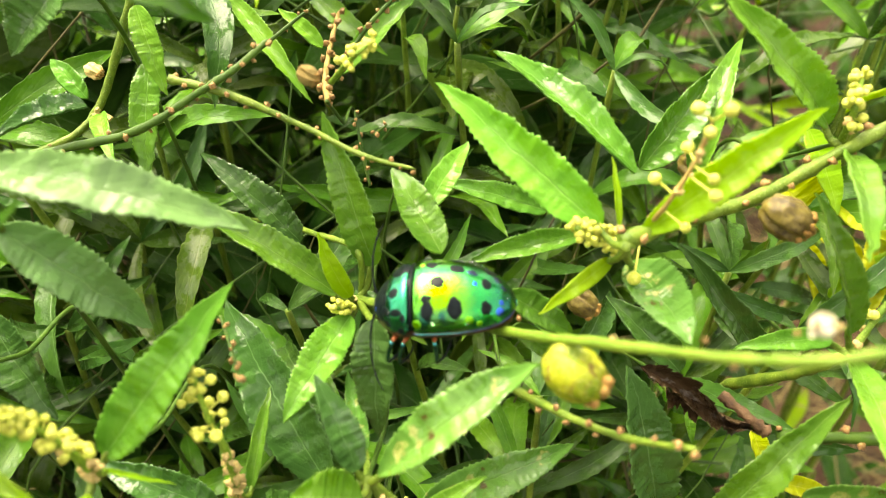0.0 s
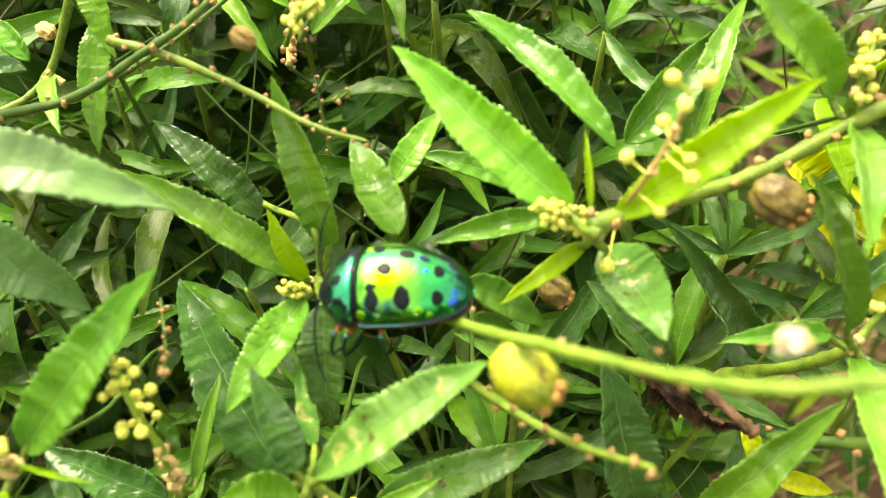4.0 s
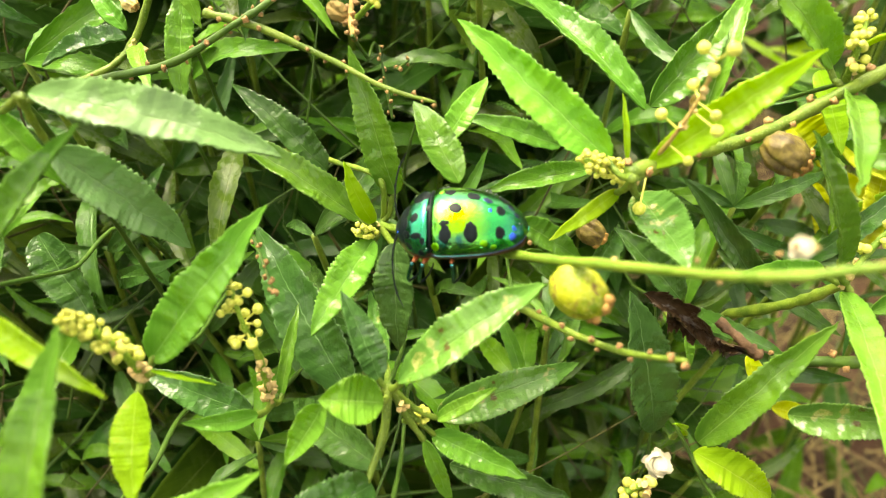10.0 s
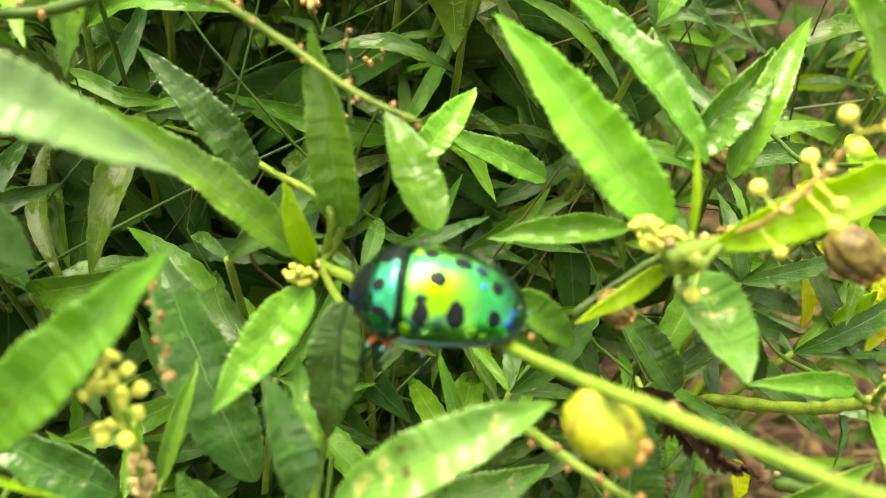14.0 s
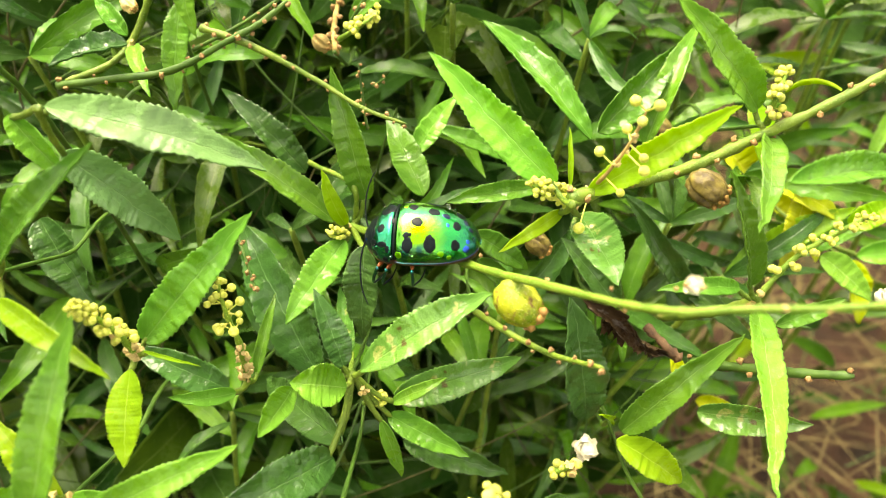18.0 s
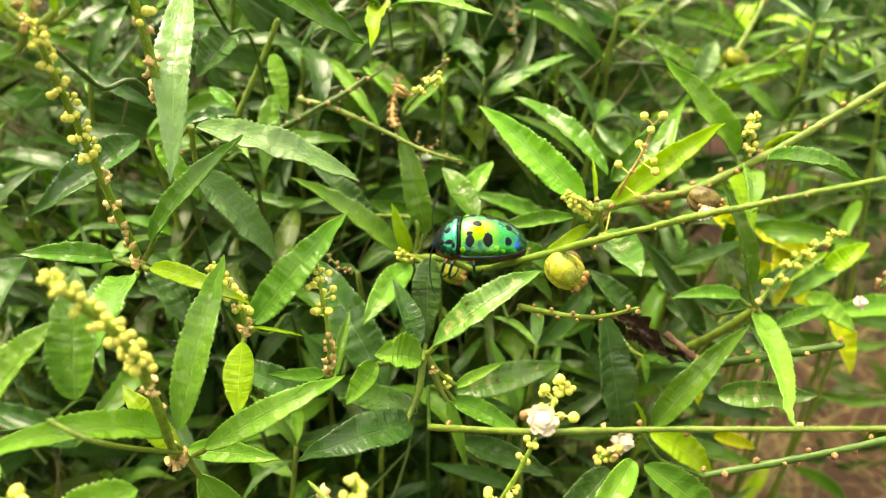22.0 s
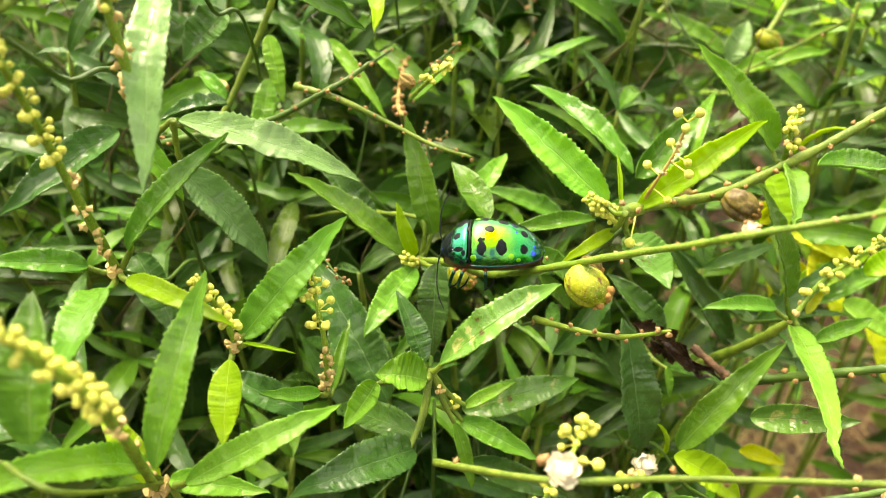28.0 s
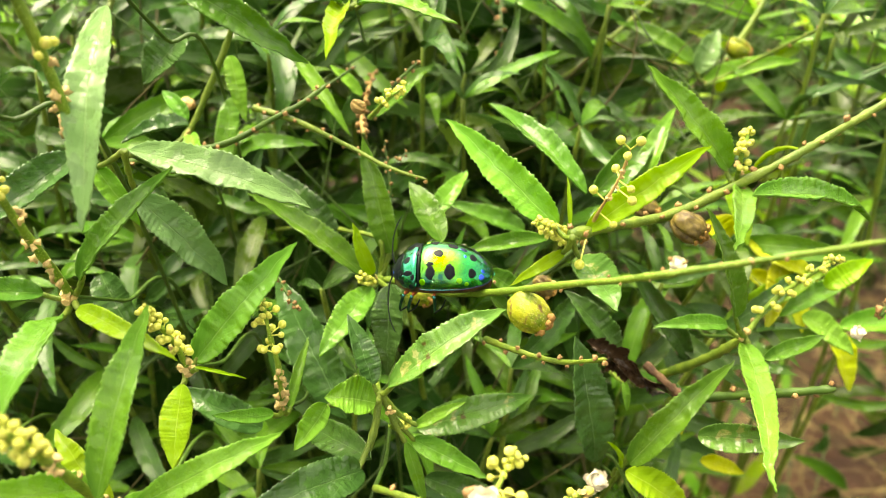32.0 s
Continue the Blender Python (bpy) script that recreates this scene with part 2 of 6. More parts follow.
PALE_STUB = plain_material("pale_stub", (0.42, 0.30, 0.10), (0.70, 0.54, 0.25), 2.0, 0.6, 0.4, depth=0.0001)
CAPSULE = plain_material("green_capsule", (0.09, 0.155, 0.008), (0.34, 0.36, 0.025), 1.3, 0.25, 0.4, dots=(0.36, 0.39, 0.10), stain=(0.13, 0.085, 0.022))
RUSTY = plain_material("rusty_capsule", (0.22, 0.11, 0.025), (0.58, 0.34, 0.10), 2.2, 0.6, 0.7)
DRY_CAPSULE = plain_material("dry_capsule", (0.05, 0.03, 0.01), (0.24, 0.19, 0.045), 1.6, 0.35, 0.5)
PETAL = plain_material("white_petal", (0.66, 0.60, 0.40), (0.80, 0.77, 0.64), 400, 0.5, 0.5)
TWIG = plain_material("brown_twig", (0.07, 0.035, 0.018), (0.26, 0.15, 0.08), 500, 0.6, 1.0)


# ---- builders ----
def part(name, data, mat, parent, label=""):
    """Links a mesh or a bmesh as one object under its thing or part."""
    if isinstance(data, bmesh.types.BMesh):
        me = bpy.data.meshes.new(name)
        data.to_mesh(me)
        data.free()
        data = me
        for p in data.polygons:
            p.use_smooth = True
    if mat and not data.materials:
        data.materials.append(mat)
    ob = new(name, data)
    ob.parent = parent
    if label:
        ob["label"] = label
    return ob


def thing(name, at, label, category, group=""):
    ob = new(name)
    ob.location = at
    ob.empty_display_size = 0.005
    tagged(ob, label, category, group)
    return ob


def mesh_of(name, verts, faces, uvs=None):
    me = bpy.data.meshes.new(name)
    me.from_pydata(verts, [], faces)
    if uvs is not None:
        layer = me.uv_layers.new(name="UVMap")
        index = np.empty(len(me.loops), dtype=np.int32)
        me.loops.foreach_get("vertex_index", index)
        layer.data.foreach_set("uv", np.asarray(uvs, dtype=np.float32)[index].ravel())
    me.polygons.foreach_set("use_smooth", np.ones(len(me.polygons), dtype=bool))
    me.update()
    return me


def blade_mesh(length, width, arch=0.06, fold=0.22, side=0.0, wave=0.05, widest=0.4, seed=0, curl=0.0, rows=84, cols=8, teeth=True):
    """A lance-shaped, toothed blade along +x with its face to +z: folded on the midrib, arched, with a wavy margin and a thin edge."""
    rnd = np.random.RandomState(seed + 11)
    u = np.linspace(0, 1, rows + 1)
    tail = 0.88
    shape = u ** (tail * widest / (1 - widest)) * (1 - u) ** tail
    shape = shape / shape.max()
    shape[0], shape[-1] = 0.05, 0.012
    half = 0.5 * width * shape
    k = np.linspace(-1, 1, cols + 1)
    k = np.sign(k) * (1 - (1 - abs(k)) ** 2)
    wobble = [np.convolve(rnd.randn(rows + 9), np.ones(9) / 9, "valid") for _ in range(3)]
    ripple = [np.convolve(rnd.randn(rows + 5), np.ones(5) / 5, "valid") for _ in range(2)]
    verts, uvs = [], []
    turn = curl * u ** 2
    rise = arch * 4 * u * (1 - u) * length - 0.5 * arch * length * u ** 2
    sway = side * length * np.sin(np.pi * u) + wobble[2] * 0.02 * length * u
    thick = 0.00016
    for layer in (1, -1):
        for i in range(rows + 1):
            tooth = 1 + ((0.055, 0.0, -0.040)[i % 3] + 0.016 * rnd.randn() if teeth and 0 < i < rows else 0)
            for j, c in enumerate(k):
                edge = abs(c)
                w = half[i] * c * (tooth if edge > 0.99 else 1)
                lift = fold * abs(w) + wave * width * wobble[0 if c > 0 else 1][i] * edge ** 2 * 2.1 * shape[i] + ripple[0 if c > 0 else 1][i] * 0.050 * width * math.sin(math.pi * edge) * shape[i]
                x = u[i] * length
                y = sway[i] + w * (1 - 0.35 * abs(fold) * edge)
                z = rise[i] + lift + layer * thick * (0.4 if edge > 0.99 else 1)
                if curl:
                    a = turn[i]
                    y, z = y * math.cos(a) - z * math.sin(a), y * math.sin(a) + z * math.cos(a)
                verts.append((x, y, z))
                uvs.append((u[i], 0.5 + 0.5 * c))
    faces, n, step = [], cols + 1, (rows + 1) * (cols + 1)
    for i in range(rows):
        for j in range(cols):
            a = i * n + j
            faces.append((a, a + n, a + n + 1, a + 1))
            faces.append((a + step, a + 1 + step, a + n + 1 + step, a + n + step))
        for j in (0, cols):
            a = i * n + j
            faces.append((a, a + step, a + n + step, a + n) if j == 0 else (a, a + n, a + n + step, a + step))
    return mesh_of("leaf", verts, faces, uvs)


FACING = Vector((0.0, -0.55, 0.83))


def axes(base, tip, roll, facing=FACING):
    """The pose of a blade that runs from base to tip and turns its face to the light, rolled by so many degrees."""
    base, tip = Vector(base), Vector(tip)
    x = (tip - base).normalized()
    z = (facing - x * facing.dot(x))
    z = z.normalized() if z.length > 0.05 else Vector((0, -1, 0)).cross(x).normalized()
    z = Matrix.Rotation(radians(roll), 3, x) @ z
    y = z.cross(x)
    return Matrix.Translation(base) @ Matrix((x, y, z)).transposed().to_4x4()


SERIAL = [0]


def leaf(plant, base, tip, width, mat="mid", roll=0, arch=0.05, fold=0.38, side=0.0, widest=0.34, curl=0.0, wave=0.05, label=""):
    """One leaf with its short stalk, as a part of a plant."""
    SERIAL[0] += 1
    length = (Vector(tip) - Vector(base)).length
    me = blade_mesh(length, width, arch, fold + 0.26, side, wave, widest, SERIAL[0], curl)
    ob = part("leaf", me, LEAF[mat], plant, label)
    ob.matrix_basis = Matrix.Translation(-plant.location) @ axes(base, tip, roll)
    return ob


def tube_mesh(points, r0, r1, sides=8, bumps=0.12, seed=0, name="stem", per=6):
    """A tapering stalk along smooth points, a little knobbly, with closed ends."""
    pts = [Vector(p) for p in points]
    fine = []
    for i in range(len(pts) - 1):
        a, b, c, d = pts[max(i - 1, 0)], pts[i], pts[i + 1], pts[min(i + 2, len(pts) - 1)]
        for s in range(per):
            t = s / per
            fine.append(0.5 * ((2 * b) + (c - a) * t + (2 * a - 5 * b + 4 * c - d) * t * t + (3 * b - a - 3 * c + d) * t ** 3))
    fine.append(pts[-1])
    rnd = random.Random(seed)
    verts, faces = [], []
    n = len(fine)
    up = Vector((0.3, 0.2, 1))
    for i, p in enumerate(fine):
        ahead = (fine[min(i + 1, n - 1)] - fine[max(i - 1, 0)]).normalized()
        s = ahead.cross(up)
        s = s.normalized() if s.length > 0.01 else Vector((1, 0, 0))
        q = s.cross(ahead)
        r = (r0 + (r1 - r0) * i / (n - 1)) * (1 + bumps * rnd.uniform(-1, 1)) * (0.35 if i == n - 1 else 0.75 if i == n - 2 else 1)
        for k in range(sides):
            a = 2 * math.pi * k / sides
            verts.append(p + (s * math.cos(a) + q * math.sin(a)) * r * (1 + bumps * rnd.uniform(-0.8, 0.8)))
    for i in range(n - 1):
        for k in range(sides):
            a, b = i * sides + k, i * sides + (k + 1) % sides
            faces.append((a, b, b + sides, a + sides))
    faces += [tuple(range(sides))[::-1], tuple(range((n - 1) * sides, n * sides))]
    return mesh_of(name, [tuple(v) for v in verts], faces), fine


def stem(plant, points, r0, r1, mat=STEM, name="stem", label=""):
    SERIAL[0] += 1
    me, fine = tube_mesh([Vector(p) - plant.location for p in points], r0, r1, bumps=0.35 if mat == TWIG else 0.14, seed=SERIAL[0], name=name, per=9)
    part(name, me, mat, plant, label)
    return [p + plant.location for p in fine]


def ball_mesh(name, rough=0.06, squash=1.0, seed=0, level=2, dent=0.0):
    bm = bmesh.new()
    bmesh.ops.create_icosphere(bm, subdivisions=level, radius=1.0)
    for v in bm.verts:
        k = 1 + rough * noise.noise(v.co * 2.3 + Vector((seed * 3.1, 0, 0)))
        if dent:
            k -= dent * max(0.0, math.cos(3 * math.atan2(v.co.y, v.co.x))) * (1 - abs(v.co.z))
        v.co = Vector((v.co.x * k, v.co.y * k, v.co.z * k * squash))
    me = bpy.data.meshes.new(name)
    bm.to_mesh(me)
    bm.free()
    me.polygons.foreach_set("use_smooth", np.ones(len(me.polygons), dtype=bool))
    return me


BUD_MESH = [ball_mesh("bud", 0.12, 1.0, k) for k in range(3)]
STUB_MESH = [ball_mesh("stub", 1.1, 0.8, k + 5, 2, 0.25) for k in range(4)]
for me_ in BUD_MESH:
    me_.materials.append(BUD)
for k_, me_ in enumerate(STUB_MESH):
    me_.materials.append(STUB if k_ < 3 else PALE_STUB)


def knob(plant, name, me, at, size, rnd):
    ob = new(name, me)
    ob.parent = plant
    ob.matrix_basis = Matrix.Translation(Vector(at) - plant.location) @ Euler([rnd.uniform(0, 6.3) for _ in range(3)]).to_matrix().to_4x4() @ Matrix.Diagonal((size, size, size, 1))
    return ob


ROD = mesh_of("pedicel", [(math.cos(k * 1.2566), math.sin(k * 1.2566), z) for z in (0, 1) for k in range(5)], [(k, (k + 1) % 5, 5 + (k + 1) % 5, 5 + k) for k in range(5)])
ROD.materials.append(BUD)


def rod(plant, name, p, q, r):
    """A thin straight stalk from p to q."""
    ob = new(name, ROD)
    ob.parent = plant
    d = q - p
    ob.matrix_basis = Matrix.Translation(p - plant.location) @ d.to_track_quat("Z", "Y").to_matrix().to_4x4() @ Matrix.Diagonal((r, r, d.length, 1))
    return ob


def spike(plant, points, r0, r1, buds=14, bud_r=0.0011, start=0.35, stubs=6, spread=1.6, mat=LIME_STEM, seed=1, tip_buds=True):
    """A flower spike: a stalk with round buds on short pedicels towards its tip and dry stubs lower down."""
    rnd = random.Random(seed)
    fine = stem(plant, points, r0, r1, mat, "spike_stem")
    n = len(fine) - 1

    def spot(t):
        f = t * n
        i = min(int(f), n - 1)
        return fine[i].lerp(fine[i + 1], f - i), (fine[i + 1] - fine[i]).normalized()

    joined = []
    nodes = max(1, (buds + 2) // 3)
    for i in range(buds):
        k = i // 3
        t = start + (1 - start) * min(0.99, ((k + 0.5) / nodes) ** 0.85 + 0.012 * (i % 3))
        p, d = spot(t)
        out = Matrix.Rotation(k * 2.4 + seed + (i % 3 - 1) * 0.75, 3, d) @ d.orthogonal().normalized()
        size = bud_r * (1.15 - 0.5 * t) * rnd.uniform(0.68, 1.15)
        reach = spread * bud_r * rnd.uniform(0.35, 1.35) * (1.15 - 0.75 * t)
        q = p + out * (r1 + size * 0.7 + reach) + d * size * rnd.uniform(-0.2, 1.4)
        knob(plant, "bud", rnd.choice(BUD_MESH), q, size, rnd)
        joined.append((p, q))
    if tip_buds:
        p, d = spot(1)
        for i in range(9):
            side = Vector((rnd.uniform(-1, 1), rnd.uniform(-1, 1), rnd.uniform(-1, 1)))
            knob(plant, "bud", rnd.choice(BUD_MESH), p - d * bud_r * 0.55 * i + side * bud_r * (0.3 + 0.08 * i), bud_r * (0.42 + 0.02 * i), rnd)
    for p, q in joined:
        rod(plant, "pedicel", p, q, bud_r * 0.15)
    for i in range(stubs):
        p, d = spot(rnd.uniform(0.05, max(start, 0.4)))
        out = Matrix.Rotation(rnd.uniform(0, 6.3), 3, d) @ d.orthogonal().normalized()
        knob(plant, "flower_stub", STUB_MESH[3], p + out * r0 * 1.3, bud_r * rnd.uniform(0.6, 1.0), rnd)
    return fine


def old_spike(plant, points, r0, r1, stubs=16, size=0.0008, mat=DARK_STEM, seed=1):
    """A spent flower stalk with small tan stubs along both sides."""
    rnd = random.Random(seed)
    fine = stem(plant, points, r0, r1, mat, "spent_stalk")
    n = len(fine) - 1
    for i in range(stubs):
        f = min((i + rnd.uniform(0.2, 0.8)) / stubs, 0.999) * n
        k = int(f)
        p, d = fine[k].lerp(fine[min(k + 1, n)], f - k), (fine[min(k + 1, n)] - fine[max(k - 1, 0)]).normalized()
        out = Matrix.Rotation(i * 2.1 + rnd.uniform(-0.5, 0.5), 3, d) @ d.orthogonal().normalized()
        r = r0 + (r1 - r0) * f / n
        knob(plant, "flower_stub", rnd.choice(STUB_MESH[:3]), p + out * (r + size * 0.5), size * rnd.uniform(0.55, 1.0), rnd)
    return fine


CAP_MESH = {}


def capsule(plant, at, r, mat, seed=0, label="", name="seed_capsule", down=(0.8, -0.5, -0.3)):
    """A three-lobed seed capsule with a rough, rusty crown."""
    crumple = 0.45 if mat == CAPSULE else 2.4 if mat == PALE_STUB else 0.9
    bm = bmesh.new()
    bmesh.ops.create_icosphere(bm, subdivisions=4, radius=1.0)
    for v in bm.verts:
        a = math.atan2(v.co.y, v.co.x)
        k = 1 - 0.36 * max(0.0, math.cos(3 * a + seed)) ** 7 * (1 - v.co.z ** 4) + crumple * (0.12 * noise.noise(v.co * 2.5 + Vector((seed, 0, 0))) + 0.06 * noise.noise(v.co * 7))
        v.co = Vector((v.co.x * k * 0.92, v.co.y * k * 0.92, v.co.z * k * 1.15 * (1 - 0.12 * max(0.0, 1 - 3.5 * math.hypot(v.co.x, v.co.y)))))
    body = part(name, bm, mat, plant, label)
    turn = Vector(down).to_track_quat("Z", "Y").to_matrix().to_4x4()
    body.matrix_basis = Matrix.Translation(Vector(at) - plant.location) @ turn @ Matrix.Diagonal((r, r, r, 1))
    rnd = random.Random(seed)
    bm = bmesh.new()
    for i in range(16):
        a, t = i * 0.7, rnd.uniform(0.05, 0.75)
        m = Matrix.Translation((math.sin(t) * math.cos(a), math.sin(t) * math.sin(a), 1.12 * math.cos(t))) @ Euler((rnd.random(), rnd.random(), a)).to_matrix().to_4x4()
        bmesh.ops.create_icosphere(bm, subdivisions=1, radius=rnd.uniform(0.09, 0.24), matrix=m)
    crown = part("crown", bm, RUSTY, body, "rusty brown withered crown")
    return body


def white_flower(plant, at, r, seed=0, label="small white flower"):
    """A little open flower with a ruff of blunt petals."""
    rnd = random.Random(seed)
    verts, faces = [], []
    for i in range(26):
        a, lift = i * 2.4 + rnd.uniform(-0.2, 0.2), rnd.uniform(-0.6, 2.2)
        d = Vector((math.cos(a), math.sin(a), lift)).normalized()
        s = Vector((-math.sin(a), math.cos(a), rnd.uniform(-0.5, 0.5)))
        reach = rnd.uniform(0.75, 1.0)
        o = len(verts)
        for t, w in ((0.1, 0.10), (0.5, 0.24), (0.85, 0.26), (1.0, 0.16)):
            p = d * t * reach + Vector((0, 0, 0.25 * t * t)) + s * 0.15 * t * t
            verts += [tuple(p - s * w), tuple(p + Vector((0, 0, -0.06))), tuple(p + s * w)]
        for k in range(3):
            b = o + 3 * k
            faces += [(b, b + 1, b + 4, b + 3), (b + 1, b + 2, b + 5, b + 4)]
    ob = part("flower", mesh_of("flower", verts, faces), PETAL, plant, label)
    ob.matrix_basis = Matrix.Translation(Vector(at) - plant.location) @ Euler((rnd.uniform(0.3, 0.8), rnd.uniform(-0.3, 0.3), 0)).to_matrix().to_4x4() @ Matrix.Diagonal((r, r, r, 1))
    heart = part("flower_heart", ball_mesh("flower_heart", 0.3, 1, seed), PETAL, ob)
    heart.matrix_basis = Matrix.Translation((0, 0, 0.25)) @ Matrix.Diagonal((0.7, 0.7, 0.7, 1))
    return ob


TUFT = []
for k_ in range(3):
    bm_ = bmesh.new()
    bmesh.ops.create_cone(bm_, cap_ends=True, segments=7, radius1=0.42, radius2=0.62, depth=1.6, matrix=Matrix.Translation((0, 0, 0.8)))
    for v_ in bm_.verts:
        flare_ = 1.25 if v_.co.z > 1 else 0.8
        v_.co = Vector((v_.co.x * flare_, v_.co.y * flare_, v_.co.z)) + noise.noise_vector(v_.co * 3 + Vector((k_ * 5, 0, 0))) * 0.22
    me_ = bpy.data.meshes.new("calyx")
    bm_.to_mesh(me_)
    bm_.free()
    me_.materials.append(PALE_STUB)
    TUFT.append(me_)


def tuft(plant, at, count, size, seed):
    """Dry tan calyces crowded round a node."""
    rnd = random.Random(seed)
    for _ in range(count):
        d = Vector((rnd.gauss(0, 1), rnd.gauss(-0.3, 1), rnd.gauss(0.3, 1))).normalized()
        r = size * rnd.uniform(0.4, 0.9)
        ob = new("calyx", rnd.choice(TUFT))
        ob.parent = plant
        ob.matrix_basis = Matrix.Translation(Vector(at) - plant.location + d * size * 0.3) @ d.to_track_quat("Z", "Y").to_matrix().to_4x4() @ Matrix.Diagonal((r, r, r, 1))


def shoot(at, label, category="plant shoot", group="leafy shoots", r=0.0011, root=None, mat=STEM):
    """A leafy shoot: an empty at its node, with the stem that carries it down to the soil."""
    node = Vector(at)
    plant = thing("shoot", at, label, category, group)
    back = node + Vector((0.003 * math.sin(node.x * 500), 0.79, -0.62)) * 0.045
    back.z = max(back.z, 0.03)
    if node.y * 0.788 - (node.z - 0.26) * 0.616 < 0.05 and node.x > -0.03:
        back = node + Vector((-0.006, 0.004, -0.05))
    foot = Vector((back.x + 0.01 * math.sin(node.y * 700), back.y + 0.03, -0.004))
    stem(plant, [node, node.lerp(back, 0.35), back, back.lerp(foot, 0.5) + Vector((0.003, 0.004, 0)), foot], min(r * 0.28, 0.00024), r * 0.3, DARK_STEM)
    return plant


# ---- ground ----
SOIL = plain_material("red_soil", (0.016, 0.009, 0.005), (0.075, 0.036, 0.018), 45, 0.9, 1.0, depth=0.004)
STRAW = plain_material("straw", (0.08, 0.06, 0.02), (0.30, 0.23, 0.09), 120, 0.7, 0.4)

bm_ = bmesh.new()
bmesh.ops.create_grid(bm_, x_segments=140, y_segments=140, size=0.7, matrix=Matrix.Translation((0, 0.35, 0)))
for v_ in bm_.verts:
    edge_ = max(abs(v_.co.x), abs(v_.co.y - 0.35))
    v_.co.z = (0.010 * noise.noise(v_.co * 14) + 0.004 * noise.noise(v_.co * 45)) * min(1, (0.7 - edge_) * 8)
rim_ = [e for e in bm_.edges if e.is_boundary]
far_ = bmesh.ops.extrude_edge_only(bm_, edges=rim_)["geom"]
for v_ in [g for g in far_ if isinstance(g, bmesh.types.BMVert)]:
    v_.co = Vector((v_.co.x * 90, (v_.co.y - 0.35) * 90, 0))
ground = part("ground", bm_, SOIL, None)
tagged(ground, "reddish-brown bare soil under the plants", "ground", kind="structure")


def lone_bud(plant, at, r, seed, hold):
    """A single round bud on its own pedicel, which leaves the stalk at hold."""
    rnd = random.Random(seed)
    knob(plant, "bud", BUD_MESH[seed % 3], at, r, rnd)
    rod(plant, "pedicel", Vector(hold), Vector(at), 0.00011)


def bud_cluster(plant, points, count, r, spread, seed):
    """A crowded head of small buds along a short line."""
    rnd = random.Random(seed)
    pts = [Vector(p) for p in points]
    stem(plant, pts, r * 0.8, r * 0.6, LIME_STEM, "spike_stem")
    count, r = int(count * 1.6), r * 0.78
    for i in range(count):
        f = i / max(count - 1, 1) * (len(pts) - 1)
        k = min(int(f), len(pts) - 2)
        p = pts[k].lerp(pts[k + 1], f - k)
        out = Vector((rnd.uniform(-1, 1), rnd.uniform(-1, 1), rnd.uniform(-1, 1))).normalized() * spread * rnd.uniform(0.5, 1.0)
        knob(plant, "bud", rnd.choice(BUD_MESH), p + out, r * rnd.uniform(0.8, 1.15), rnd)


# ---- plants ----

p_a = thing("shoot", (0.0169, 0.0564, 0.2160), "leafy shoot with broad fresh green leaves and yellow bud clusters", "plant shoot", "leafy shoots")
leaf(p_a, (0.0154, 0.0610, 0.2149), (-0.0007, 0.0713, 0.2255), 0.0060, "bright", roll=-20, fold=0.3, widest=0.34, arch=0.04)
stem(p_a, [(0.0169, 0.0564, 0.2160), (0.0161, 0.0587, 0.2148), (0.0147, 0.0614, 0.2153)], 0.00042, 0.00034, STEM, "petiole")
leaf(p_a, (0.0203, 0.0694, 0.2158), (0.0059, 0.0843, 0.2233), 0.0049, "mid", roll=10, widest=0.42)
leaf(p_a, (0.0190, 0.0595, 0.2152), (0.0328, 0.0594, 0.2289), 0.0043, "lime", roll=12, widest=0.42, fold=0.2)
stem(p_a, [(0.0169, 0.0564, 0.2160), (0.0180, 0.0580, 0.2150), (0.0196, 0.0595, 0.2157)], 0.00042, 0.00034, STEM, "petiole")
leaf(p_a, (0.0169, 0.0609, 0.2110), (0.0094, 0.0557, 0.2083), 0.0020, "lime", fold=0.05, roll=-15)
stem(p_a, [(0.0169, 0.0564, 0.2160), (0.0169, 0.0587, 0.2129), (0.0166, 0.0607, 0.2109)], 0.00042, 0.00034, STEM, "petiole")
leaf(p_a, (0.0195, 0.0627, 0.2091), (0.0236, 0.0522, 0.2078), 0.0063, "spotted", widest=0.42, fold=0.12)
stem(p_a, [(0.0169, 0.0564, 0.2160), (0.0182, 0.0596, 0.2120), (0.0196, 0.0623, 0.2091)], 0.00042, 0.00034, STEM, "petiole")
leaf(p_a, (0.0170, 0.0602, 0.2155), (0.0165, 0.0651, 0.2205), 0.0009, "lime", fold=0.5)
stem(p_a, [(0.0169, 0.0564, 0.2160), (0.0170, 0.0583, 0.2151), (0.0170, 0.0604, 0.2157)], 0.00042, 0.00034, STEM, "petiole")
leaf(p_a, (0.0155, 0.0673, 0.2091), (0.0027, 0.0660, 0.2065), 0.0034, "mid", widest=0.42)
spike(p_a, [(0.0200, 0.0658, 0.2093), (0.0200, 0.0578, 0.2193), (0.0216, 0.0572, 0.2244), (0.0224, 0.0572, 0.2287)], 0.000276, 0.000161, buds=0, stubs=14, start=0.9, tip_buds=False, mat=BROWN_STEM, bud_r=0.00039, seed=1)
lone_bud(p_a, (0.0210, 0.0573, 0.2298), 0.00060, 2, (0.0224, 0.0572, 0.2287))
lone_bud(p_a, (0.0231, 0.0557, 0.2305), 0.00063, 3, (0.0224, 0.0572, 0.2287))
lone_bud(p_a, (0.0218, 0.0556, 0.2285), 0.00055, 4, (0.0222, 0.0572, 0.2278))
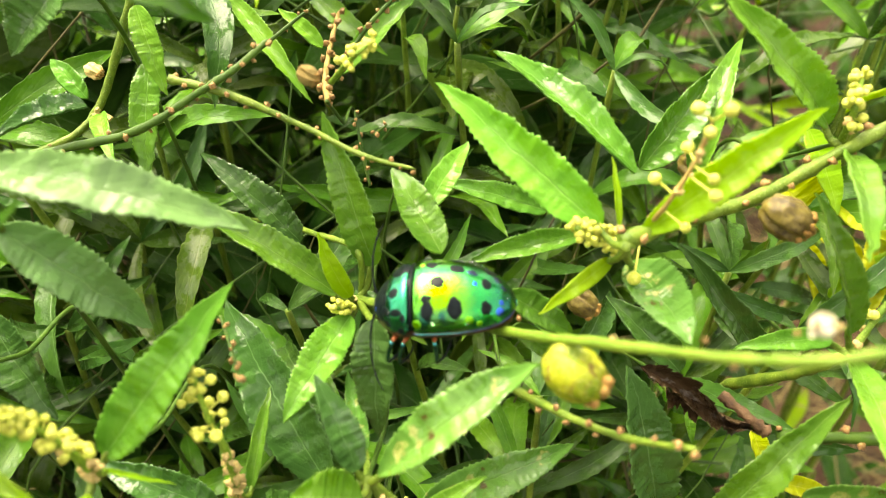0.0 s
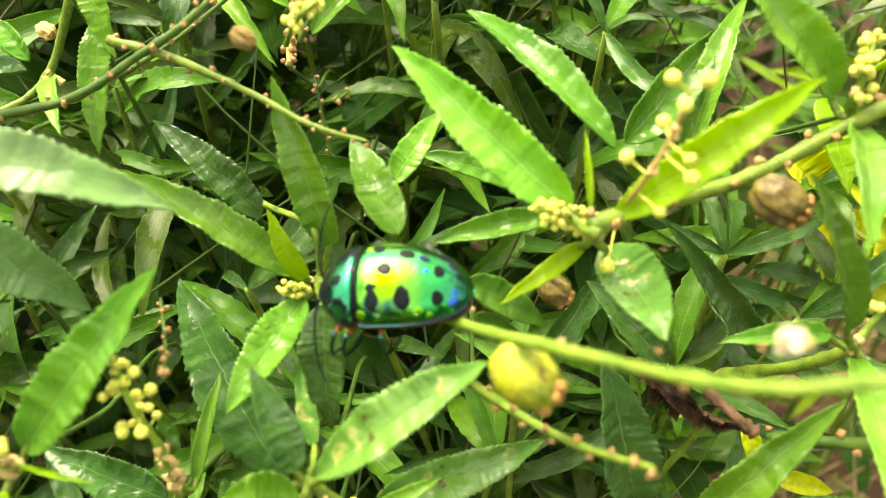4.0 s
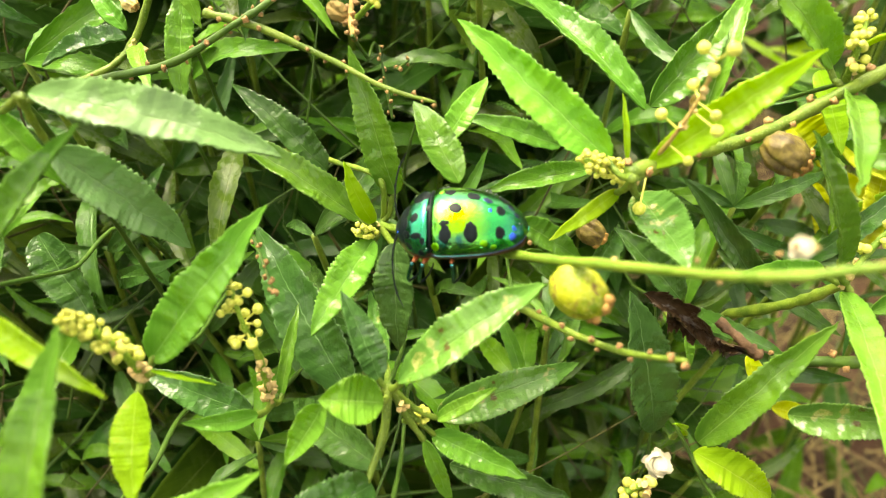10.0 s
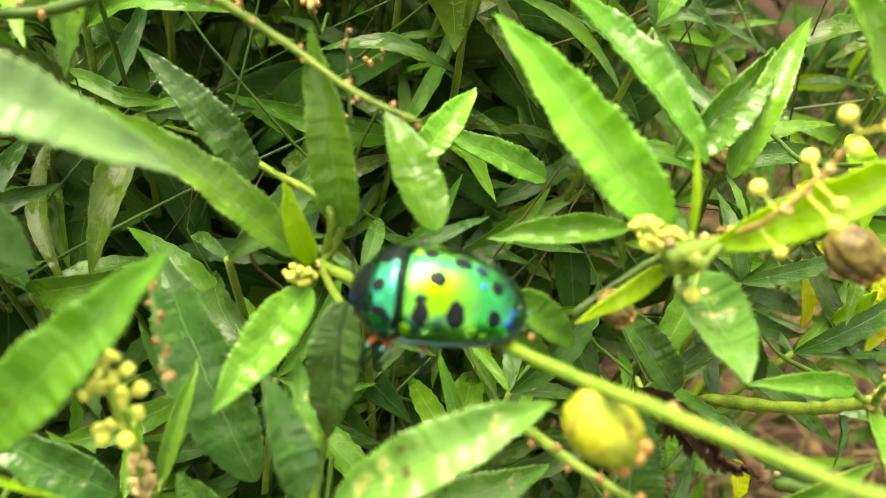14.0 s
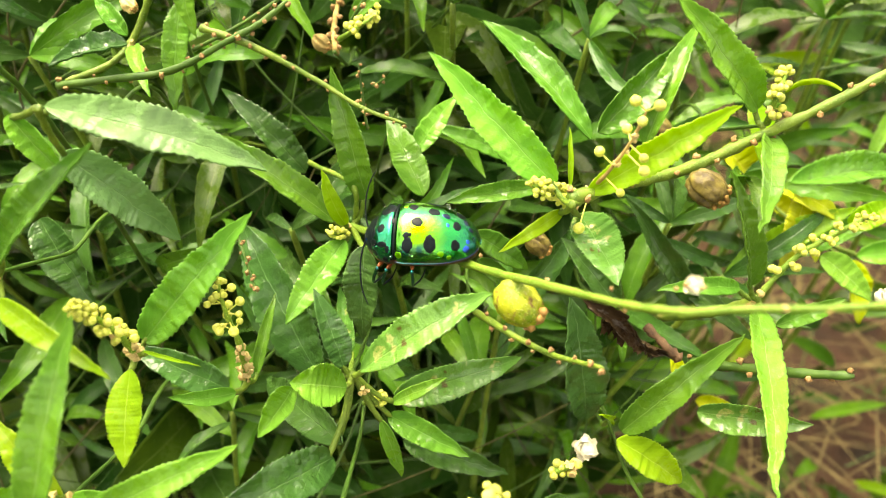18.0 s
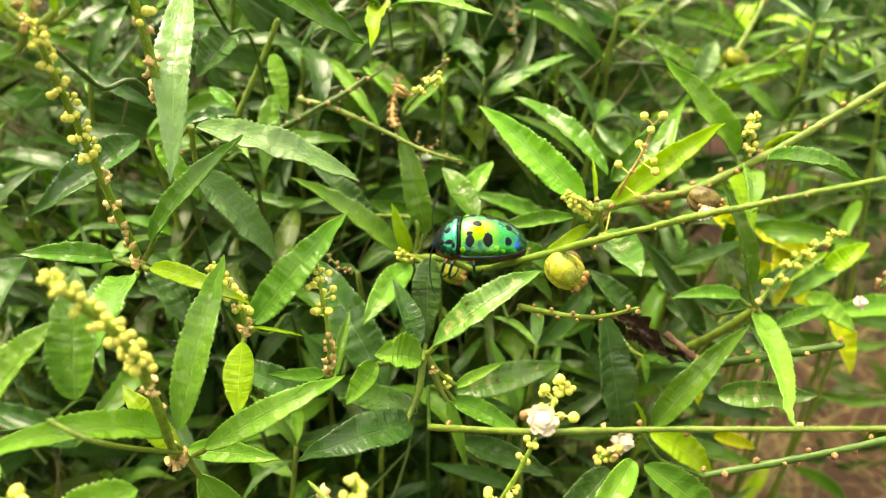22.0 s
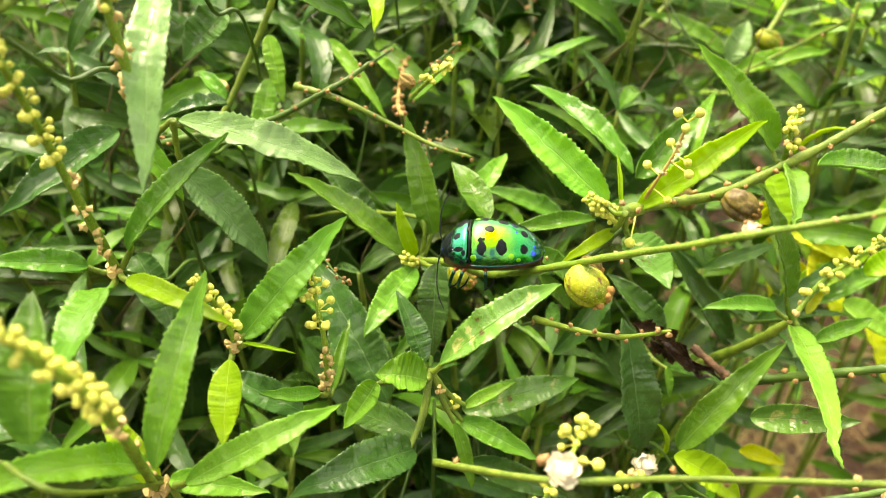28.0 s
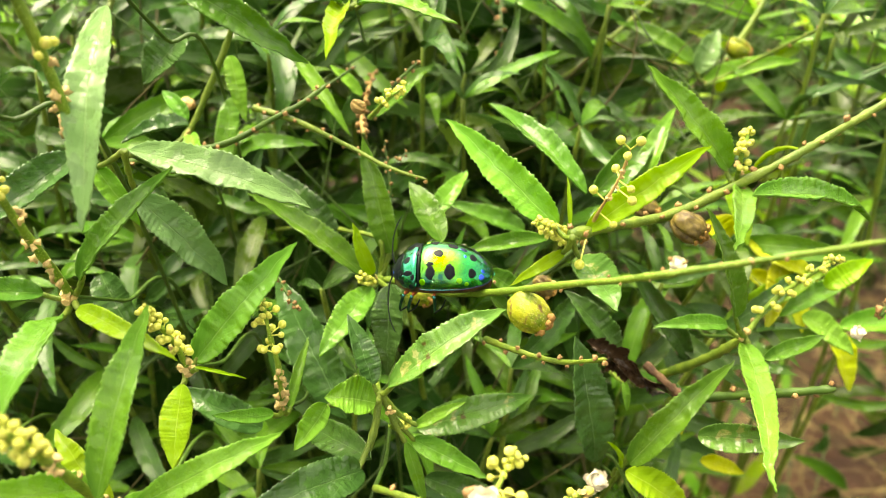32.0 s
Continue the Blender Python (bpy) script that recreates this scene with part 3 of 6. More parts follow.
lone_bud(p_a, (0.0214, 0.0588, 0.2252), 0.00059, 5, (0.0217, 0.0572, 0.2247))
lone_bud(p_a, (0.0229, 0.0552, 0.2242), 0.00053, 6, (0.0216, 0.0572, 0.2244))
lone_bud(p_a, (0.0232, 0.0547, 0.2229), 0.00062, 7, (0.0213, 0.0573, 0.2234))
lone_bud(p_a, (0.0190, 0.0586, 0.2221), 0.00061, 8, (0.0206, 0.0576, 0.2211))
lone_bud(p_a, (0.0218, 0.0561, 0.2185), 0.00051, 9, (0.0200, 0.0578, 0.2193))
lone_bud(p_a, (0.0188, 0.0584, 0.2106), 0.00072, 10, (0.0200, 0.0625, 0.2134))
bud_cluster(p_a, [(0.0126, 0.0588, 0.2164), (0.0152, 0.0611, 0.2140), (0.0177, 0.0616, 0.2124)], 64, 0.00043, 0.00128, 11)
stem(p_a, [(0.0200, 0.0658, 0.2093), (0.0161, 0.0647, 0.2055), (0.0114, 0.0617, 0.2025)], 0.000496, 0.000434, mat=DARK_STEM)
capsule(p_a, (0.0149, 0.0618, 0.2043), 0.00163, DRY_CAPSULE, 13, "brown dried seed capsule")

p_as = thing("shoot", (0.0352, 0.0777, 0.2085), "long spent flower stalk with tan stubs", "plant shoot", "leafy shoots")
old_spike(p_as, [(0.0168, 0.0579, 0.2155), (0.0239, 0.0616, 0.2154), (0.0319, 0.0654, 0.2154), (0.0389, 0.0684, 0.2176), (0.0482, 0.0709, 0.2224), (0.0569, 0.0736, 0.2275), (0.0663, 0.0759, 0.2337), (0.0789, 0.0789, 0.2409)], 0.000837, 0.000527, stubs=30, size=0.00055, mat=STEM, seed=14)
capsule(p_as, (0.0334, 0.0612, 0.2159), 0.00231, DRY_CAPSULE, 15, "dry brown cracked seed capsule")
capsule(p_as, (0.0370, 0.0964, 0.1996), 0.00251, DRY_CAPSULE, 16, "small dry brown capsule")

p_b = shoot((0.0420, 0.0721, 0.2179), "leafy shoot with fresh leaves and a green flower spike", r=0.0012)
leaf(p_b, (0.0416, 0.0744, 0.2188), (0.0274, 0.0760, 0.2331), 0.0056, "bright", roll=-12, widest=0.35, fold=0.3)
stem(p_b, [(0.0420, 0.0721, 0.2179), (0.0418, 0.0733, 0.2177), (0.0410, 0.0745, 0.2193)], 0.00042, 0.00034, STEM, "petiole")
leaf(p_b, (0.0425, 0.0705, 0.2178), (0.0362, 0.0507, 0.2193), 0.0038, "mid", fold=0.15)
stem(p_b, [(0.0420, 0.0721, 0.2179), (0.0423, 0.0713, 0.2173), (0.0423, 0.0697, 0.2178)], 0.00042, 0.00034, STEM, "petiole")
leaf(p_b, (0.0347, 0.0475, 0.2283), (0.0596, 0.0648, 0.2175), 0.0044, "mid", roll=-10)
leaf(p_b, (0.0518, 0.0894, 0.2123), (0.0502, 0.0733, 0.2237), 0.0011, "lime", fold=0.5)
spike(p_b, [(0.0423, 0.0718, 0.2185), (0.0412, 0.0698, 0.2232), (0.0425, 0.0728, 0.2258)], 0.000414, 0.000276, buds=24, bud_r=0.00055, start=0.25, stubs=2, spread=0.8, seed=17)
leaf(p_b, (0.0228, 0.0766, 0.2118), (0.0340, 0.0895, 0.2186), 0.0061, "mid", roll=20)
leaf(p_b, (0.0299, 0.0774, 0.2097), (0.0370, 0.0918, 0.2216), 0.0047, "mid", roll=-25)

p_cc = shoot((-0.0098, 0.0664, 0.2007), "reclining green stem that carries the beetle", r=0.0014)
stem(p_cc, [(-0.0098, 0.0664, 0.2007), (-0.0052, 0.0622, 0.2032), (0.0004, 0.0631, 0.2011), (0.0064, 0.0516, 0.2098), (0.0128, 0.0411, 0.2187), (0.0182, 0.0335, 0.2251), (0.0216, 0.0304, 0.2282), (0.0259, 0.0297, 0.2298), (0.0314, 0.0280, 0.2325), (0.0390, 0.0274, 0.2350)], 0.000589, 0.000248, mat=LIME_STEM)
knob(p_cc, "flower_stub", STUB_MESH[3], (0.0128, 0.0420, 0.2185), 0.00021, random.Random(19))
knob(p_cc, "flower_stub", STUB_MESH[0], (0.0177, 0.0373, 0.2229), 0.00021, random.Random(20))
knob(p_cc, "flower_stub", STUB_MESH[1], (0.0139, 0.0427, 0.2170), 0.00024, random.Random(21))
knob(p_cc, "flower_stub", STUB_MESH[2], (0.0179, 0.0330, 0.2249), 0.00017, random.Random(22))
knob(p_cc, "flower_stub", STUB_MESH[3], (0.0201, 0.0312, 0.2268), 0.00016, random.Random(23))
knob(p_cc, "flower_stub", STUB_MESH[0], (0.0069, 0.0520, 0.2112), 0.00026, random.Random(24))
white_flower(p_cc, (0.0240, 0.0357, 0.2258), 0.00100, 25)
knob(p_cc, "flower_stub", STUB_MESH[2], (0.0259, 0.0298, 0.2300), 0.00028, random.Random(26))
knob(p_cc, "flower_stub", STUB_MESH[3], (0.0282, 0.0288, 0.2311), 0.00030, random.Random(27))
knob(p_cc, "flower_stub", STUB_MESH[0], (0.0307, 0.0278, 0.2322), 0.00024, random.Random(28))
knob(p_cc, "flower_stub", STUB_MESH[1], (0.0243, 0.0302, 0.2288), 0.00026, random.Random(29))
knob(p_cc, "flower_stub", STUB_MESH[2], (0.0225, 0.0339, 0.2277), 0.00026, random.Random(30))
knob(p_cc, "flower_stub", STUB_MESH[3], (0.0241, 0.0342, 0.2272), 0.00026, random.Random(31))
knob(p_cc, "flower_stub", STUB_MESH[0], (0.0226, 0.0356, 0.2253), 0.00024, random.Random(32))
capsule(p_cc, (0.0108, 0.0438, 0.2127), 0.00255, CAPSULE, 33, "plump yellow-green three-lobed seed capsule")
capsule(p_cc, (-0.0032, 0.0669, 0.1980), 0.00199, CAPSULE, 34, "yellow-green seed capsule")
leaf(p_cc, (0.0063, 0.0586, 0.2083), (0.0141, 0.0597, 0.2016), 0.0036, "mid", fold=0.1)
leaf(p_cc, (0.0071, 0.0573, 0.2051), (0.0125, 0.0587, 0.1987), 0.0027, "mid", fold=0.1)
leaf(p_cc, (-0.0104, 0.0647, 0.2026), (-0.0134, 0.0662, 0.2104), 0.0026, "lime", fold=0.2, side=0.04)
stem(p_cc, [(-0.0098, 0.0664, 0.2007), (-0.0101, 0.0656, 0.2011), (-0.0106, 0.0648, 0.2029)], 0.00042, 0.00034, STEM, "petiole")
leaf(p_cc, (-0.0102, 0.0626, 0.2016), (-0.0162, 0.0510, 0.1977), 0.0050, "bright", fold=0.15, widest=0.4)
stem(p_cc, [(-0.0098, 0.0664, 0.2007), (-0.0100, 0.0645, 0.2006), (-0.0105, 0.0621, 0.2014)], 0.00042, 0.00034, STEM, "petiole")
leaf(p_cc, (-0.0122, 0.0666, 0.2012), (-0.0297, 0.0706, 0.2121), 0.0048, "mid", fold=0.3, roll=15)
stem(p_cc, [(-0.0098, 0.0664, 0.2007), (-0.0110, 0.0665, 0.2004), (-0.0129, 0.0667, 0.2016)], 0.00042, 0.00034, STEM, "petiole")
leaf(p_cc, (-0.0078, 0.0679, 0.2045), (-0.0128, 0.0737, 0.2208), 0.0048, "mid", roll=-12, fold=0.2)
stem(p_cc, [(-0.0098, 0.0664, 0.2007), (-0.0088, 0.0671, 0.2020), (-0.0080, 0.0681, 0.2051)], 0.00042, 0.00034, STEM, "petiole")
leaf(p_cc, (-0.0002, 0.0629, 0.2101), (-0.0057, 0.0737, 0.2140), 0.0047, "mid", fold=0.2)
leaf(p_cc, (-0.0020, 0.0754, 0.2070), (0.0032, 0.0838, 0.2114), 0.0038, "bright", fold=0.15)
leaf(p_cc, (-0.0177, 0.0762, 0.2014), (-0.0297, 0.0819, 0.2111), 0.0050, "dark", fold=0.25, roll=10)
leaf(p_cc, (0.0139, 0.0858, 0.1993), (-0.0003, 0.0865, 0.2035), 0.0042, "mid", fold=0.2)
leaf(p_cc, (-0.0128, 0.0523, 0.1850), (-0.0258, 0.0684, 0.1988), 0.0078, "dark", fold=0.15, roll=-8, widest=0.4)
leaf(p_cc, (-0.0070, 0.0578, 0.2057), (-0.0068, 0.0523, 0.1937), 0.0050, "wet", fold=0.1, roll=10)
stem(p_cc, [(-0.0098, 0.0664, 0.2007), (-0.0084, 0.0621, 0.2026), (-0.0070, 0.0576, 0.2052)], 0.00042, 0.00034, STEM, "petiole")
bud_cluster(p_cc, [(-0.0119, 0.0614, 0.2040), (-0.0102, 0.0633, 0.2022)], 18, 0.00042, 0.00091, 35)
stem(p_cc, [(-0.0095, 0.0672, 0.2004), (-0.0096, 0.0676, 0.2068), (-0.0159, 0.0752, 0.2036), (-0.0234, 0.0858, 0.1977), (-0.0333, 0.0989, 0.1884)], 0.000372, 0.00031)

p_e = shoot((-0.0070, 0.0436, 0.1986), "leafy shoot with spotted, partly curled leaves", r=0.0014)
leaf(p_e, (-0.0058, 0.0426, 0.2005), (0.0081, 0.0466, 0.2112), 0.0052, "spotted", roll=-15, fold=0.2, widest=0.45)
stem(p_e, [(-0.0070, 0.0436, 0.1986), (-0.0064, 0.0431, 0.1990), (-0.0052, 0.0428, 0.2009)], 0.00042, 0.00034, STEM, "petiole")
leaf(p_e, (-0.0022, 0.0471, 0.1890), (0.0146, 0.0544, 0.1900), 0.0053, "spotted", roll=10, fold=0.15)
leaf(p_e, (-0.0136, 0.0416, 0.1979), (-0.0171, 0.0372, 0.1939), 0.0042, "bright", fold=0.5, arch=-0.15)
stem(p_e, [(-0.0070, 0.0436, 0.1986), (-0.0103, 0.0426, 0.1977), (-0.0137, 0.0414, 0.1978)], 0.00042, 0.00034, STEM, "petiole")
leaf(p_e, (-0.0074, 0.0415, 0.1987), (-0.0137, 0.0408, 0.1999), 0.0064, "bright", fold=0.5, arch=0.12, widest=0.42, wave=0.15)
stem(p_e, [(-0.0070, 0.0436, 0.1986), (-0.0072, 0.0425, 0.1981), (-0.0076, 0.0415, 0.1988)], 0.00042, 0.00034, STEM, "petiole")
leaf(p_e, (-0.0026, 0.0435, 0.1905), (0.0078, 0.0399, 0.1879), 0.0039, "mid", fold=0.3)
stem(p_e, [(-0.0070, 0.0436, 0.1986), (-0.0048, 0.0435, 0.1940), (-0.0022, 0.0433, 0.1904)], 0.00042, 0.00034, STEM, "petiole")
leaf(p_e, (-0.0022, 0.0440, 0.1925), (0.0043, 0.0462, 0.1955), 0.0021, "bright", fold=0.25)
stem(p_e, [(-0.0070, 0.0436, 0.1986), (-0.0046, 0.0438, 0.1949), (-0.0020, 0.0440, 0.1926)], 0.00042, 0.00034, STEM, "petiole")
leaf(p_e, (-0.0081, 0.0501, 0.1941), (-0.0103, 0.0577, 0.1982), 0.0025, "spotted", fold=0.3)
stem(p_e, [(-0.0070, 0.0436, 0.1986), (-0.0075, 0.0468, 0.1957), (-0.0081, 0.0504, 0.1942)], 0.00042, 0.00034, STEM, "petiole")
leaf(p_e, (-0.0080, 0.0437, 0.1997), (-0.0119, 0.0492, 0.2067), 0.0039, "wet", fold=0.2, roll=20)
stem(p_e, [(-0.0070, 0.0436, 0.1986), (-0.0075, 0.0436, 0.1986), (-0.0082, 0.0439, 0.2000)], 0.00042, 0.00034, STEM, "petiole")
leaf(p_e, (-0.0034, 0.0420, 0.1917), (-0.0003, 0.0401, 0.1816), 0.0023, "bright", fold=0.3)
stem(p_e, [(-0.0070, 0.0436, 0.1986), (-0.0052, 0.0428, 0.1945), (-0.0033, 0.0419, 0.1913)], 0.00042, 0.00034, STEM, "petiole")
spike(p_e, [(-0.0058, 0.0435, 0.1929), (-0.0040, 0.0441, 0.1916), (-0.0035, 0.0439, 0.1942)], 0.000276, 0.000184, buds=14, bud_r=0.00044, start=0.4, stubs=0, seed=37)
leaf(p_e, (-0.0076, 0.0378, 0.1926), (-0.0211, 0.0546, 0.1814), 0.0051, "dark", fold=0.2)
stem(p_e, [(-0.0070, 0.0436, 0.1986), (-0.0073, 0.0407, 0.1950), (-0.0082, 0.0385, 0.1921)], 0.00042, 0.00034, STEM, "petiole")
leaf(p_e, (-0.0085, 0.0362, 0.1921), (-0.0212, 0.0239, 0.1970), 0.0060, "dark", fold=0.15)
stem(p_e, [(-0.0070, 0.0436, 0.1986), (-0.0077, 0.0399, 0.1947), (-0.0090, 0.0358, 0.1923)], 0.00042, 0.00034, STEM, "petiole")
leaf(p_e, (-0.0007, 0.0465, 0.1798), (0.0144, 0.0452, 0.1749), 0.0049, "dark")

p_f = shoot((-0.0314, 0.0421, 0.2021), "leafy shoot with broad fresh leaves", r=0.0012)
leaf(p_f, (-0.0306, 0.0437, 0.2019), (-0.0186, 0.0515, 0.2158), 0.0056, "bright", roll=8, fold=0.15, widest=0.35)
stem(p_f, [(-0.0314, 0.0421, 0.2021), (-0.0310, 0.0429, 0.2014), (-0.0302, 0.0440, 0.2025)], 0.00042, 0.00034, STEM, "petiole")
leaf(p_f, (-0.0313, 0.0404, 0.2010), (-0.0300, 0.0310, 0.1963), 0.0044, "lime", fold=0.1, widest=0.45)
stem(p_f, [(-0.0314, 0.0421, 0.2021), (-0.0313, 0.0412, 0.2009), (-0.0313, 0.0400, 0.2008)], 0.00042, 0.00034, STEM, "petiole")
leaf(p_f, (-0.0299, 0.0418, 0.2026), (-0.0232, 0.0400, 0.2029), 0.0006, "lime", fold=0.4)
stem(p_f, [(-0.0314, 0.0421, 0.2021), (-0.0306, 0.0419, 0.2018), (-0.0296, 0.0417, 0.2026)], 0.00042, 0.00034, STEM, "petiole")
spike(p_f, [(-0.0309, 0.0413, 0.2032), (-0.0316, 0.0406, 0.2074), (-0.0332, 0.0397, 0.2114), (-0.0335, 0.0385, 0.2135)], 0.000414, 0.00023, buds=44, bud_r=0.00050, start=0.1, stubs=5, spread=1.2, seed=38)

p_g = shoot((-0.0207, 0.0467, 0.1913), "flower stalk with round yellow buds", r=0.0013)
spike(p_g, [(-0.0207, 0.0467, 0.1913), (-0.0207, 0.0462, 0.1994), (-0.0215, 0.0461, 0.2052), (-0.0223, 0.0474, 0.2097)], 0.00046, 0.00023, buds=20, bud_r=0.00061, start=0.4, stubs=9, spread=2.6, seed=39)
leaf(p_g, (-0.0209, 0.0425, 0.1947), (-0.0281, 0.0403, 0.1961), 0.0025, "bright", fold=0.35, side=0.06)
stem(p_g, [(-0.0207, 0.0467, 0.1913), (-0.0208, 0.0446, 0.1924), (-0.0212, 0.0424, 0.1947)], 0.00042, 0.00034, STEM, "petiole")
leaf(p_g, (-0.0203, 0.0489, 0.1894), (-0.0191, 0.0584, 0.1951), 0.0021, "mid")
leaf(p_g, (-0.0249, 0.0500, 0.1842), (-0.0387, 0.0533, 0.1883), 0.0052, "dark", fold=0.2)
stem(p_g, [(-0.0207, 0.0467, 0.1913), (-0.0205, 0.0478, 0.1897), (-0.0202, 0.0492, 0.1896)], 0.00042, 0.00034, STEM, "petiole")

p_kk = shoot((-0.0459, 0.0462, 0.2092), "leafy shoot with a tall flower spike", r=0.0015)
leaf(p_kk, (-0.0424, 0.0427, 0.2144), (-0.0308, 0.0456, 0.2283), 0.0043, "mid", roll=-10, fold=0.25)
stem(p_kk, [(-0.0459, 0.0462, 0.2092), (-0.0441, 0.0444, 0.2112), (-0.0419, 0.0428, 0.2150)], 0.00042, 0.00034, STEM, "petiole")
leaf(p_kk, (-0.0415, 0.0393, 0.2126), (-0.0271, 0.0300, 0.2143), 0.0028, "lime", fold=0.2)
stem(p_kk, [(-0.0459, 0.0462, 0.2092), (-0.0437, 0.0428, 0.2103), (-0.0409, 0.0390, 0.2127)], 0.00042, 0.00034, STEM, "petiole")
leaf(p_kk, (-0.0488, 0.0450, 0.2102), (-0.0594, 0.0414, 0.2122), 0.0037, "mid", fold=0.25)
stem(p_kk, [(-0.0459, 0.0462, 0.2092), (-0.0473, 0.0456, 0.2091), (-0.0492, 0.0449, 0.2103)], 0.00042, 0.00034, STEM, "petiole")
leaf(p_kk, (-0.0444, 0.0401, 0.2106), (-0.0404, 0.0201, 0.2145), 0.0051, "bright", fold=0.2, widest=0.42)
stem(p_kk, [(-0.0459, 0.0462, 0.2092), (-0.0451, 0.0431, 0.2093), (-0.0443, 0.0393, 0.2107)], 0.00042, 0.00034, STEM, "petiole")
spike(p_kk, [(-0.0455, 0.0451, 0.2103), (-0.0455, 0.0395, 0.2228), (-0.0458, 0.0356, 0.2324), (-0.0445, 0.0280, 0.2444)], 0.000598, 0.000322, buds=48, bud_r=0.00055, start=0.45, stubs=12, spread=1.5, seed=40)

p_h = shoot((-0.0376, 0.0546, 0.2457), "leafy shoot with a long drooping pale leaf", r=0.0013)
leaf(p_h, (-0.0381, 0.0530, 0.2437), (-0.0352, 0.0321, 0.2281), 0.0048, "pale", fold=0.15, arch=0.06, widest=0.42)
stem(p_h, [(-0.0376, 0.0546, 0.2457), (-0.0378, 0.0538, 0.2441), (-0.0380, 0.0521, 0.2430)], 0.00042, 0.00034, STEM, "petiole")
leaf(p_h, (-0.0312, 0.0552, 0.2463), (-0.0167, 0.0551, 0.2379), 0.0044, "mid", fold=0.3, roll=20)
stem(p_h, [(-0.0376, 0.0546, 0.2457), (-0.0344, 0.0549, 0.2454), (-0.0306, 0.0552, 0.2460)], 0.00042, 0.00034, STEM, "petiole")
leaf(p_h, (-0.0299, 0.0495, 0.2502), (-0.0258, 0.0527, 0.2560), 0.0035, "bright")
stem(p_h, [(-0.0376, 0.0546, 0.2457), (-0.0338, 0.0521, 0.2474), (-0.0298, 0.0496, 0.2505)], 0.00042, 0.00034, STEM, "petiole")
leaf(p_h, (-0.0308, 0.0444, 0.2519), (-0.0301, 0.0419, 0.2487), 0.0012, "lime")
capsule(p_h, (-0.0296, 0.0488, 0.2526), 0.00208, RUSTY, 41, "rusty brown seed capsule")
capsule(p_h, (-0.0321, 0.0509, 0.2553), 0.00236, CAPSULE, 42, "green seed capsule")
stem(p_h, [(-0.0376, 0.0546, 0.2457), (-0.0333, 0.0489, 0.2511), (-0.0313, 0.0486, 0.2572)], 0.00062, 0.000558)

p_hl = shoot((-0.0396, 0.0539, 0.2260), "wet old leaves on a hidden stem", r=0.0012)
leaf(p_hl, (-0.0392, 0.0547, 0.2256), (-0.0172, 0.0554, 0.2191), 0.0058, "pale", fold=0.1, roll=-12, widest=0.4)
stem(p_hl, [(-0.0396, 0.0539, 0.2260), (-0.0394, 0.0543, 0.2252), (-0.0383, 0.0547, 0.2253)], 0.00042, 0.00034, STEM, "petiole")
# Pale colour stands in for the sky mirrored on this wet leaf.
leaf(p_hl, (-0.0404, 0.0564, 0.2182), (-0.0304, 0.0590, 0.2031), 0.0064, "pale", fold=0.25, roll=-8)
stem(p_hl, [(-0.0396, 0.0539, 0.2260), (-0.0400, 0.0552, 0.2215), (-0.0400, 0.0565, 0.2176)], 0.00042, 0.00034, STEM, "petiole")
leaf(p_hl, (-0.0513, 0.0647, 0.2193), (-0.0635, 0.0535, 0.2115), 0.0060, "wet", roll=-15)
leaf(p_hl, (-0.0462, 0.0586, 0.2213), (-0.0404, 0.0565, 0.2138), 0.0036, "bright")
stem(p_hl, [(-0.0396, 0.0539, 0.2260), (-0.0429, 0.0563, 0.2231), (-0.0459, 0.0585, 0.2210)], 0.00042, 0.00034, STEM, "petiole")
leaf(p_hl, (-0.0516, 0.0646, 0.1997), (-0.0439, 0.0573, 0.1904), 0.0064, "dark")

p_ll = shoot((-0.0368, 0.0305, 0.1904), "leafy shoot with bright leaves and a blunt flower spike", r=0.0016)
leaf(p_ll, (-0.0321, 0.0244, 0.1972), (-0.0164, 0.0295, 0.2052), 0.0039, "bright", roll=5, fold=0.15, widest=0.4)
stem(p_ll, [(-0.0368, 0.0305, 0.1904), (-0.0345, 0.0275, 0.1932), (-0.0315, 0.0246, 0.1976)], 0.00042, 0.00034, STEM, "petiole")
leaf(p_ll, (-0.0330, 0.0201, 0.2039), (-0.0306, 0.0333, 0.2186), 0.0047, "mid", fold=0.25, widest=0.42)
leaf(p_ll, (-0.0372, 0.0275, 0.1956), (-0.0488, 0.0076, 0.2113), 0.0044, "bright", fold=0.15, arch=0.12)
stem(p_ll, [(-0.0368, 0.0305, 0.1904), (-0.0370, 0.0290, 0.1924), (-0.0377, 0.0267, 0.1962)], 0.00042, 0.00034, STEM, "petiole")
leaf(p_ll, (-0.0365, 0.0327, 0.1846), (-0.0290, 0.0325, 0.1695), 0.0072, "bright", widest=0.42)
stem(p_ll, [(-0.0368, 0.0305, 0.1904), (-0.0367, 0.0316, 0.1869), (-0.0362, 0.0327, 0.1840)], 0.00042, 0.00034, STEM, "petiole")
leaf(p_ll, (-0.0340, 0.0104, 0.2050), (-0.0469, 0.0035, 0.1995), 0.0058, "bright")
leaf(p_ll, (-0.0359, 0.0291, 0.1923), (-0.0241, 0.0273, 0.1933), 0.0034, "bright", fold=0.2)
leaf(p_ll, (-0.0373, 0.0289, 0.1918), (-0.0464, 0.0361, 0.1964), 0.0040, "lime", fold=0.2)
leaf(p_ll, (-0.0508, 0.0132, 0.2087), (-0.0440, 0.0221, 0.2168), 0.0056, "bright", roll=-10)
leaf(p_ll, (-0.0401, 0.0139, 0.2128), (-0.0427, 0.0235, 0.2219), 0.0056, "mid", roll=10)
